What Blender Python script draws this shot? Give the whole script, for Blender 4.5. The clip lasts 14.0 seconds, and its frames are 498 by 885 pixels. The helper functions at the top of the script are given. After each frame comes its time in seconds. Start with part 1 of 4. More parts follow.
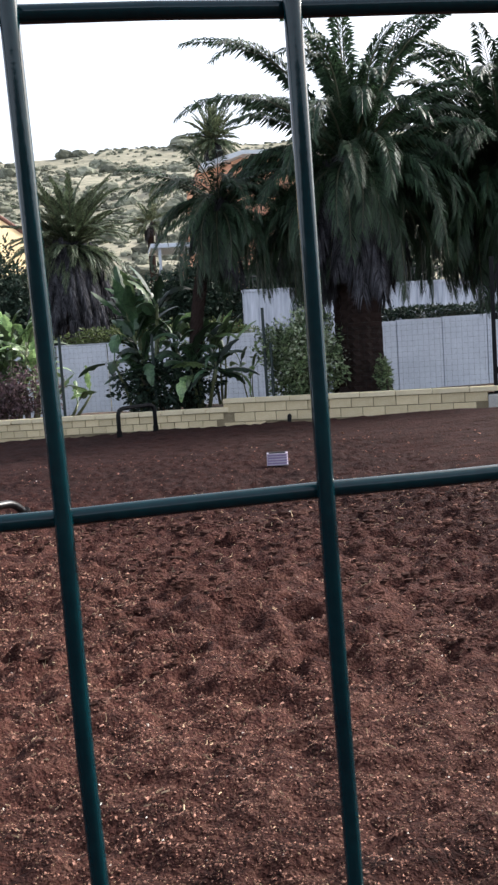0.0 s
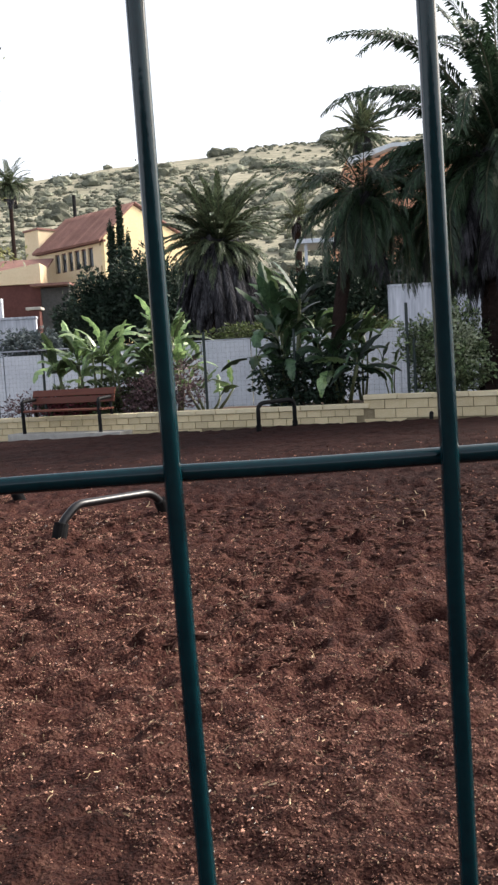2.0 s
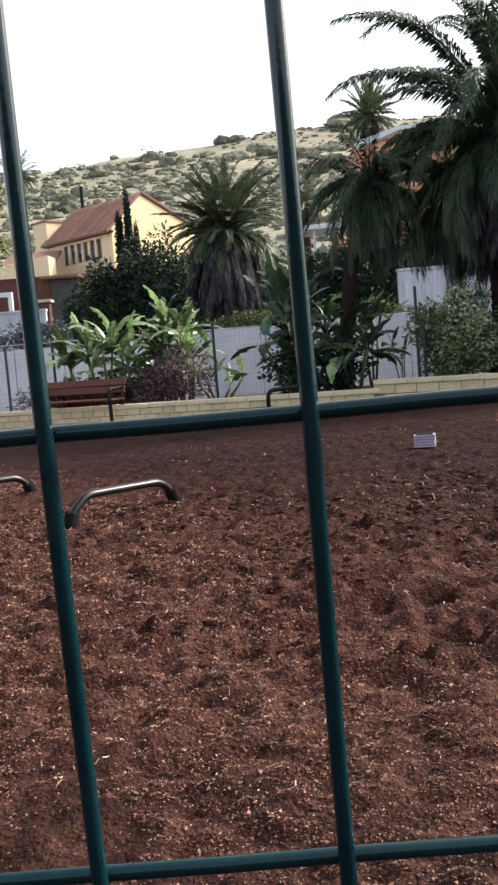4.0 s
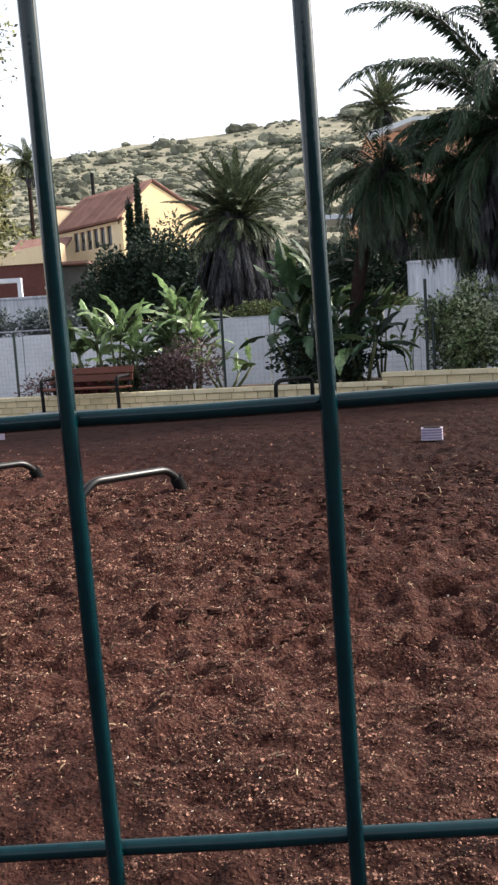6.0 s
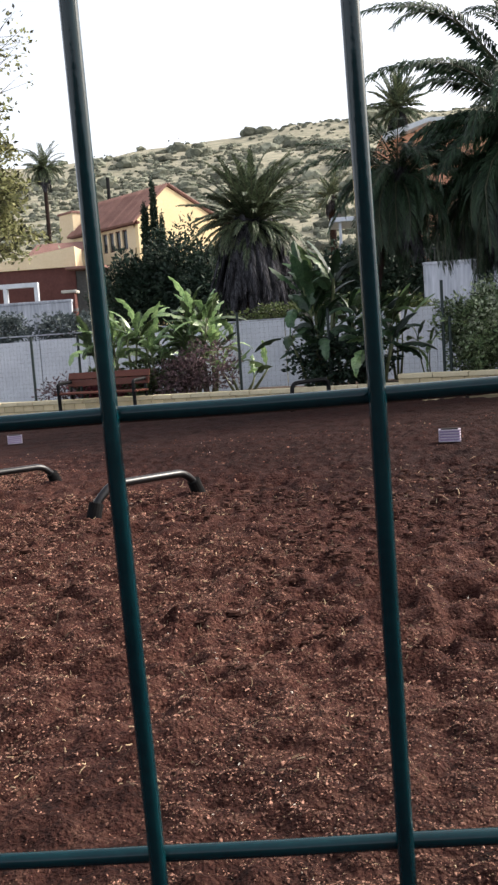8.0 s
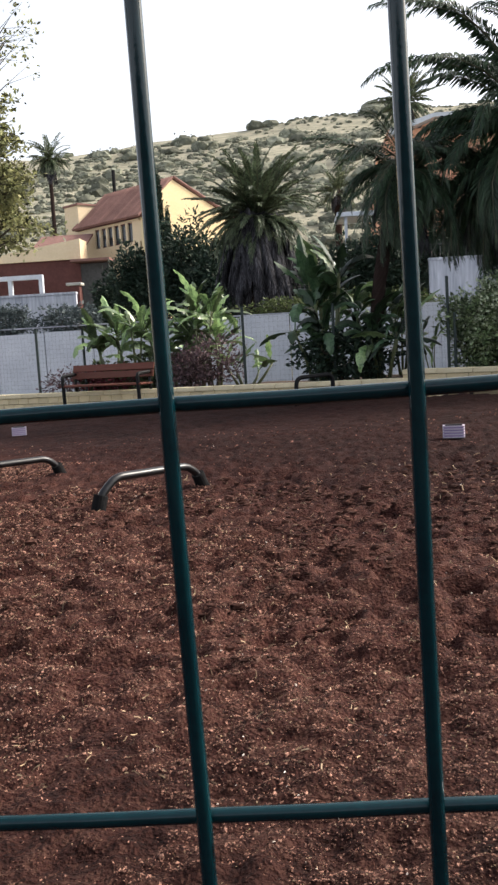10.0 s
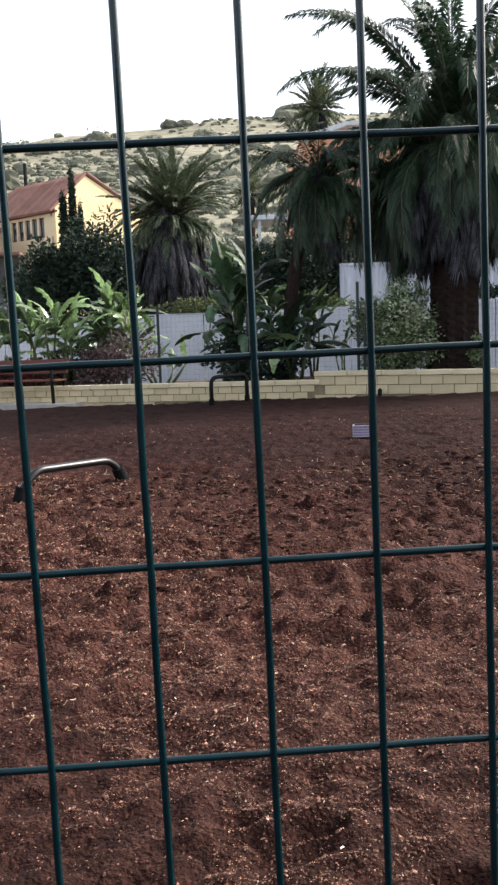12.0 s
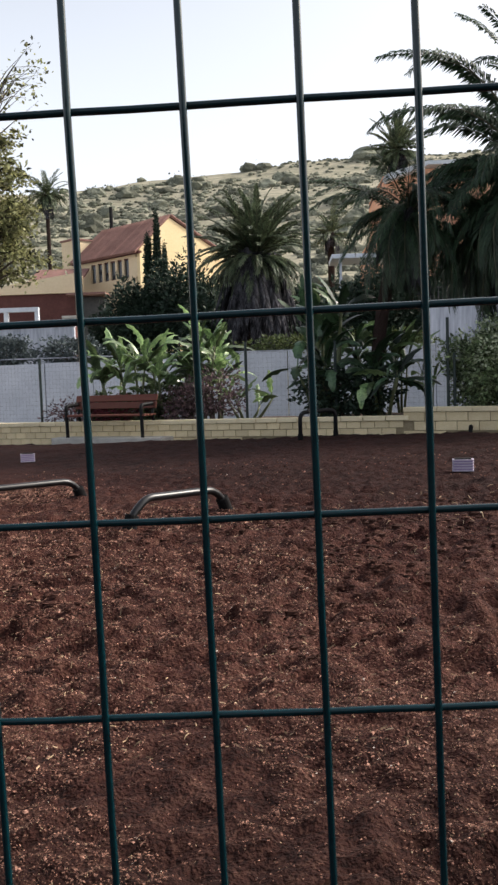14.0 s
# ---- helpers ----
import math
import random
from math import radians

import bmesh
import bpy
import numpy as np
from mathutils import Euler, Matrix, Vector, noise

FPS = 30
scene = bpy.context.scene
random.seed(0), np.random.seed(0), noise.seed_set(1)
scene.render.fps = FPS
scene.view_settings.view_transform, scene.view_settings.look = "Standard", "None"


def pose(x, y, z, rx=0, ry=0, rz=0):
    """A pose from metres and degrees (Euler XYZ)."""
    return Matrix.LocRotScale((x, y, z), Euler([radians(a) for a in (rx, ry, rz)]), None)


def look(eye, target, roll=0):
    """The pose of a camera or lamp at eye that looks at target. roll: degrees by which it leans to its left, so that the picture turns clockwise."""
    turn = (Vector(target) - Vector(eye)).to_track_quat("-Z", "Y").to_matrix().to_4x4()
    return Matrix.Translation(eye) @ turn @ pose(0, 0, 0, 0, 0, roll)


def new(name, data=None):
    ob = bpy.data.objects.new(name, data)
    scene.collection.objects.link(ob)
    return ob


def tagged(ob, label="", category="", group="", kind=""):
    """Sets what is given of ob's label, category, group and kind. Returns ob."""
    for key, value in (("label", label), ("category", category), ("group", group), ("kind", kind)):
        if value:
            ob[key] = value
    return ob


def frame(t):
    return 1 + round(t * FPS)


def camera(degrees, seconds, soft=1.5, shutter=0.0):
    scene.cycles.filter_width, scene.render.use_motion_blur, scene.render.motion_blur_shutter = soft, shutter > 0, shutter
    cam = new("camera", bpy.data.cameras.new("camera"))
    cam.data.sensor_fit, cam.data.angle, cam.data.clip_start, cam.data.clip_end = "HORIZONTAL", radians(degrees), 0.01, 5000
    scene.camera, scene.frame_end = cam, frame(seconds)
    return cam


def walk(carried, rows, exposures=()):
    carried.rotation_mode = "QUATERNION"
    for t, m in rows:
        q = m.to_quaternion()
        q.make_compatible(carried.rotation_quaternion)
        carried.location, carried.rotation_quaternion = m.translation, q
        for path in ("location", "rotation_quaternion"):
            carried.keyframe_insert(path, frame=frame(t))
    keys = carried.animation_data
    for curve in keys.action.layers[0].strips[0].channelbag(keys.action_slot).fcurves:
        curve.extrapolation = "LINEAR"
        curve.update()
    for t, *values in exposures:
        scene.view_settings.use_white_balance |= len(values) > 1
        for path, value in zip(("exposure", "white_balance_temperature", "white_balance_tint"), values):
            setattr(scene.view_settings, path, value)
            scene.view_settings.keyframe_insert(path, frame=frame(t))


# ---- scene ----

# ---------------------------------------------------------------- camera
cam = camera(31.78, 14.0, soft=2.5)
PATH = [
    (0, pose(-0.0039, -0.1917, 0.9739, 84.762, 3.698, -9.104)),
    (0.5, pose(-0.1388, -0.2036, 0.9666, 84.903, 3.295, -7.719)),
    (1, pose(-0.1919, -0.2322, 0.9723, 84.981, 1.939, -4.233)),
    (1.2, pose(-0.1628, -0.2265, 0.9756, 85.088, 2.126, -0.992)),
    (1.5, pose(-0.0660, -0.2045, 0.9672, 85.266, 2.000, 0.302)),
    (1.8, pose(0.0269, -0.1812, 0.9650, 85.127, 2.475, 0.228)),
    (2, pose(0.0573, -0.1869, 0.9665, 85.032, 3.186, 0.332)),
    (2.5, pose(0.0697, -0.2024, 0.9609, 84.944, 3.444, 0.179)),
    (3, pose(0.0878, -0.1950, 0.9621, 84.586, 3.736, 0.195)),
    (3.5, pose(0.0869, -0.1953, 0.9597, 84.421, 4.351, 0.809)),
    (4, pose(0.0872, -0.1937, 0.9591, 84.303, 4.430, 1.066)),
    (6.5, pose(0.0842, -0.2015, 0.9593, 83.639, 3.276, 1.717)),
    (7, pose(0.0839, -0.2047, 0.9588, 83.770, 3.554, 2.104)),
    (7.5, pose(0.0793, -0.1961, 0.9563, 83.933, 3.765, 2.416)),
    (8, pose(0.0781, -0.1933, 0.9575, 83.924, 3.824, 2.625)),
    (10.5, pose(0.0675, -0.2085, 0.9583, 83.527, 2.938, 3.243)),
    (11, pose(0.0658, -0.2003, 0.9530, 83.790, 2.963, 4.299)),
    (11.5, pose(0.0517, -0.2177, 0.9562, 83.456, 2.456, 4.048)),
    (11.8, pose(0.0457, -0.3262, 0.9600, 83.150, 2.280, 1.463)),
    (12, pose(0.0170, -0.4265, 0.9530, 83.339, 1.998, -2.856)),
    (12.2, pose(-0.0216, -0.5148, 0.9450, 83.304, 1.679, -5.741)),
    (12.5, pose(-0.0625, -0.6129, 0.9453, 83.447, 0.532, -5.518)),
    (13, pose(-0.1387, -0.6731, 0.9496, 83.554, -2.113, -4.546)),
    (13.5, pose(-0.2002, -0.6392, 0.9514, 84.006, -4.149, -3.695)),
    (13.7, pose(-0.2176, -0.5677, 0.9291, 84.813, -3.933, -1.674)),
    (14, pose(-0.1969, -0.4367, 0.9083, 86.009, 1.827, 2.052)),
]
walk(cam, PATH, exposures=[(0, 1.2, 6200, 10), (1, 1.25, 6200, 10), (1.5, 0.94, 6420, 10), (2.2, 1.1, 6600, 10), (4, 1.1, 6600, 10), (7.5, 1, 6600, 10), (10.5, 0.95, 6600, 10), (11.5, 0.96, 6550, 10), (12.2, 1.25, 6400, 10), (12.5, 1.3, 6240, 10), (13, 1.24, 6130, 10), (13.4, 1.24, 6160, 10), (13.7, 0.54, 6450, 10), (14, 0.68, 6600, 10)])

# ---------------------------------------------------------------- light
SUN_EL, SUN_AZ = 36.0, 70.0          # degrees; azimuth clockwise from +y
world = bpy.data.worlds.new("sky")
scene.world = world
world.use_nodes = True
wn = world.node_tree
sky = wn.nodes.new("ShaderNodeTexSky")
sky.sky_type, sky.sun_disc = "NISHITA", False
sky.sun_elevation, sky.sun_rotation = radians(SUN_EL), radians(SUN_AZ)
sky.air_density, sky.dust_density, sky.ozone_density = 1.0, 8.0, 1.0
wn.nodes["Background"].inputs["Strength"].default_value = 0.15
pale_sky = wn.nodes.new("ShaderNodeHueSaturation")      # thin white cloud over the blue
pale_sky.inputs["Saturation"].default_value = 0.60
wn.links.new(sky.outputs[0], pale_sky.inputs["Color"])
# bright haze that thickens towards the horizon, the same all round
w_co, w_sep, w_map, haze = wn.nodes.new("ShaderNodeTexCoord"), wn.nodes.new("ShaderNodeSeparateXYZ"), wn.nodes.new("ShaderNodeMapRange"), wn.nodes.new("ShaderNodeMix")
wn.links.new(w_co.outputs["Generated"], w_sep.inputs[0])
wn.links.new(w_sep.outputs["Z"], w_map.inputs["Value"])
for key, v in (("From Min", 0.05), ("From Max", 0.58), ("To Min", 0.85), ("To Max", 0.0)):
    w_map.inputs[key].default_value = v
haze.data_type = "RGBA"
haze.inputs["B"].default_value = (5.7, 6.1, 6.8, 1)
wn.links.new(w_map.outputs["Result"], haze.inputs["Factor"])
wn.links.new(pale_sky.outputs[0], haze.inputs["A"])
wn.links.new(haze.outputs["Result"], wn.nodes["Background"].inputs["Color"])
sun = new("sun", bpy.data.lights.new("sun", "SUN"))
sun.data.energy, sun.data.angle, sun.data.color = 2.0, radians(6), (1.0, 0.95, 0.88)
to_sun = Vector((math.sin(radians(SUN_AZ)) * math.cos(radians(SUN_EL)), math.cos(radians(SUN_AZ)) * math.cos(radians(SUN_EL)), math.sin(radians(SUN_EL))))
sun.matrix_world = look(to_sun * 50, (0, 0, 0))


# ---------------------------------------------------------------- materials
def material(name, a, b, rough=0.8, scale=8.0, fine=60.0, bump=0.3, metal=0.0, per="object", spread=0.0, trans=0.0, contrast=0.5, streak=None, spec=None):
    """Two colours mixed by a coarse and a fine noise, with bump; spread varies the value piece by piece."""
    m = bpy.data.materials.new(name)
    m.use_nodes = True
    nt, n, l = m.node_tree, m.node_tree.nodes, m.node_tree.links
    bsdf = n["Principled BSDF"]
    co = n.new("ShaderNodeTexCoord")
    mp = n.new("ShaderNodeMapping")
    if streak:
        mp.inputs["Scale"].default_value = streak
    l.new(co.outputs["Object"], mp.inputs["Vector"])
    n1, n2 = n.new("ShaderNodeTexNoise"), n.new("ShaderNodeTexNoise")
    n1.inputs["Scale"].default_value, n1.inputs["Detail"].default_value = scale, 6
    n2.inputs["Scale"].default_value, n2.inputs["Detail"].default_value = fine, 4
    for k in (n1, n2):
        l.new(mp.outputs["Vector"], k.inputs["Vector"])
    add = n.new("ShaderNodeMath")
    add.operation = "MULTIPLY_ADD"
    add.inputs[1].default_value = 0.45
    l.new(n2.outputs["Fac"], add.inputs[0])
    half = n.new("ShaderNodeMath")
    half.operation = "MULTIPLY"
    half.inputs[1].default_value = 0.55
    l.new(n1.outputs["Fac"], half.inputs[0])
    l.new(half.outputs[0], add.inputs[2])
    rng = n.new("ShaderNodeMapRange")
    rng.inputs["From Min"].default_value, rng.inputs["From Max"].default_value = 0.5 - 0.5 * contrast * 0.6, 0.5 + 0.5 * contrast * 0.6
    l.new(add.outputs[0], rng.inputs["Value"])
    mix = n.new("ShaderNodeMix")
    mix.data_type = "RGBA"
    mix.inputs["A"].default_value, mix.inputs["B"].default_value = (*a, 1), (*b, 1)
    l.new(rng.outputs["Result"], mix.inputs["Factor"])
    colour = mix.outputs["Result"]
    if spread:
        src = n.new("ShaderNodeNewGeometry").outputs["Random Per Island"] if per == "island" else n.new("ShaderNodeObjectInfo").outputs["Random"]
        r2 = n.new("ShaderNodeMapRange")
        r2.inputs["To Min"].default_value, r2.inputs["To Max"].default_value = 1 - spread, 1 + spread
        l.new(src, r2.inputs["Value"])
        hsv = n.new("ShaderNodeHueSaturation")
        l.new(r2.outputs["Result"], hsv.inputs["Value"])
        l.new(colour, hsv.inputs["Color"])
        colour = hsv.outputs["Color"]
    l.new(colour, bsdf.inputs["Base Color"])
    bsdf.inputs["Specular IOR Level"].default_value = spec if spec is not None else 0.15 if rough > 0.84 else (0.22 if per == "island" else 0.5)
    bsdf.inputs["Roughness"].default_value, bsdf.inputs["Metallic"].default_value = rough, metal
    if bump:
        bp = n.new("ShaderNodeBump")
        bp.inputs["Strength"].default_value, bp.inputs["Distance"].default_value = bump, 0.5 / scale * 0.2
        l.new(add.outputs[0], bp.inputs["Height"])
        l.new(bp.outputs["Normal"], bsdf.inputs["Normal"])
    if trans:
        tr = n.new("ShaderNodeBsdfTranslucent")
        l.new(colour, tr.inputs["Color"])
        ms = n.new("ShaderNodeMixShader")
        ms.inputs["Fac"].default_value = trans
        l.new(bsdf.outputs[0], ms.inputs[1])
        l.new(tr.outputs[0], ms.inputs[2])
        l.new(ms.outputs[0], n["Material Output"].inputs["Surface"])
    return m


def dirt_material():
    """Trodden red earth: two sizes of grain, each grain of its own shade, on broad damp and dry patches."""
    m = bpy.data.materials.new("red_dirt")
    m.use_nodes = True
    n, l = m.node_tree.nodes, m.node_tree.links
    bsdf = n["Principled BSDF"]
    co = n.new("ShaderNodeTexCoord").outputs["Object"]

    def node(kind, **values):
        k = n.new(kind)
        for key, v in values.items():
            k.inputs[key].default_value = v
        return k

    warp = node("ShaderNodeTexNoise", Scale=30.0, Detail=3.0)
    l.new(co, warp.inputs["Vector"])
    wv = n.new("ShaderNodeVectorMath")
    wv.operation = "MULTIPLY_ADD"
    wv.inputs[1].default_value = (0.03, 0.03, 0.03)
    l.new(warp.outputs["Color"], wv.inputs[0])
    l.new(co, wv.inputs[2])
    v1, v2 = node("ShaderNodeTexVoronoi", Scale=55.0), node("ShaderNodeTexVoronoi", Scale=150.0)
    for k in (v1, v2):
        l.new(wv.outputs[0], k.inputs["Vector"])
    big, mid = node("ShaderNodeTexNoise", Scale=0.7, Detail=5.0), node("ShaderNodeTexNoise", Scale=9.0, Detail=6.0)
    for k in (big, mid):
        l.new(co, k.inputs["Vector"])

    def math_node(op, x, y, z=None):
        k = n.new("ShaderNodeMath")
        k.operation = op
        for q, s in zip((x, y, z), k.inputs):
            if q is None:
                continue
            if isinstance(q, float):
                s.default_value = q
            else:
                l.new(q, s)
        return k.outputs[0]

    sep1, sep2 = n.new("ShaderNodeSeparateColor"), n.new("ShaderNodeSeparateColor")
    l.new(v1.outputs["Color"], sep1.inputs[0])
    l.new(v2.outputs["Color"], sep2.inputs[0])
    grain = math_node("MULTIPLY_ADD", sep1.outputs[0], 0.26, math_node("MULTIPLY", sep2.outputs[0], 0.34))
    tone = math_node("MULTIPLY_ADD", mid.outputs["Fac"], 0.9, math_node("ADD", grain, -0.26))
    ramp = n.new("ShaderNodeValToRGB")
    e = ramp.color_ramp.elements
    e[0].position, e[0].color = 0.08, (0.0110, 0.0044, 0.0038, 1)
    e[1].position, e[1].color = 0.92, (0.132, 0.066, 0.047, 1)
    x = e.new(0.5)
    x.color = (0.053, 0.0190, 0.0147, 1)
    l.new(tone, ramp.inputs["Fac"])
    damp = node("ShaderNodeMapRange", **{"From Min": 0.35, "From Max": 0.65, "To Min": 0.86, "To Max": 1.12})
    l.new(big.outputs["Fac"], damp.inputs["Value"])
    # beyond an uneven border, nearer on the right, the earth turns darker and purplish
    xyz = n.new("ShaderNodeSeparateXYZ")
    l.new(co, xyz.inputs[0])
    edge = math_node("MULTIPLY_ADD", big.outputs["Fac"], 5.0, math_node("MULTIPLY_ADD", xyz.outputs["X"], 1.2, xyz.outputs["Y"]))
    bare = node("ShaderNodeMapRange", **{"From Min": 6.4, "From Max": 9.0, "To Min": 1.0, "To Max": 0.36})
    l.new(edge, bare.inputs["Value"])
    hsv = n.new("ShaderNodeHueSaturation")
    l.new(ramp.outputs["Color"], hsv.inputs["Color"])
    # a darker strip along the fence, with an uneven edge
    near_tone = node("ShaderNodeMapRange", **{"From Min": 1.5, "From Max": 2.7, "To Min": 0.48, "To Max": 0.97})
    l.new(math_node("MULTIPLY_ADD", mid.outputs["Fac"], 0.9, xyz.outputs["Y"]), near_tone.inputs["Value"])
    l.new(math_node("MULTIPLY", math_node("MULTIPLY", damp.outputs["Result"], near_tone.outputs["Result"]), bare.outputs["Result"]), hsv.inputs["Value"])
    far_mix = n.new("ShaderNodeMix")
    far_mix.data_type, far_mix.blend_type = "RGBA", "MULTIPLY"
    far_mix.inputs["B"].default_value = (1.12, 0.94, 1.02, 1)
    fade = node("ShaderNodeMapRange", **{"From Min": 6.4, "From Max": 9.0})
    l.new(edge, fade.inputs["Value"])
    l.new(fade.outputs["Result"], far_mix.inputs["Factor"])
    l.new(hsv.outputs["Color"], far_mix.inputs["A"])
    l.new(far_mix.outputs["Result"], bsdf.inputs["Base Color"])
    bsdf.inputs["Roughness"].default_value, bsdf.inputs["Specular IOR Level"].default_value = 0.95, 0.12
    grit = node("ShaderNodeTexNoise", Scale=90.0, Detail=4.0)
    l.new(co, grit.inputs["Vector"])
    rough = math_node("MULTIPLY_ADD", v1.outputs["Distance"], -0.30, math_node("MULTIPLY", grit.outputs["Fac"], 0.9))
    height = math_node("ADD", rough, math_node("MULTIPLY", mid.outputs["Fac"], 2.2))
    bp = node("ShaderNodeBump", Strength=1.0, Distance=0.022)
    l.new(height, bp.inputs["Height"])
    l.new(bp.outputs["Normal"], bsdf.inputs["Normal"])
    return m


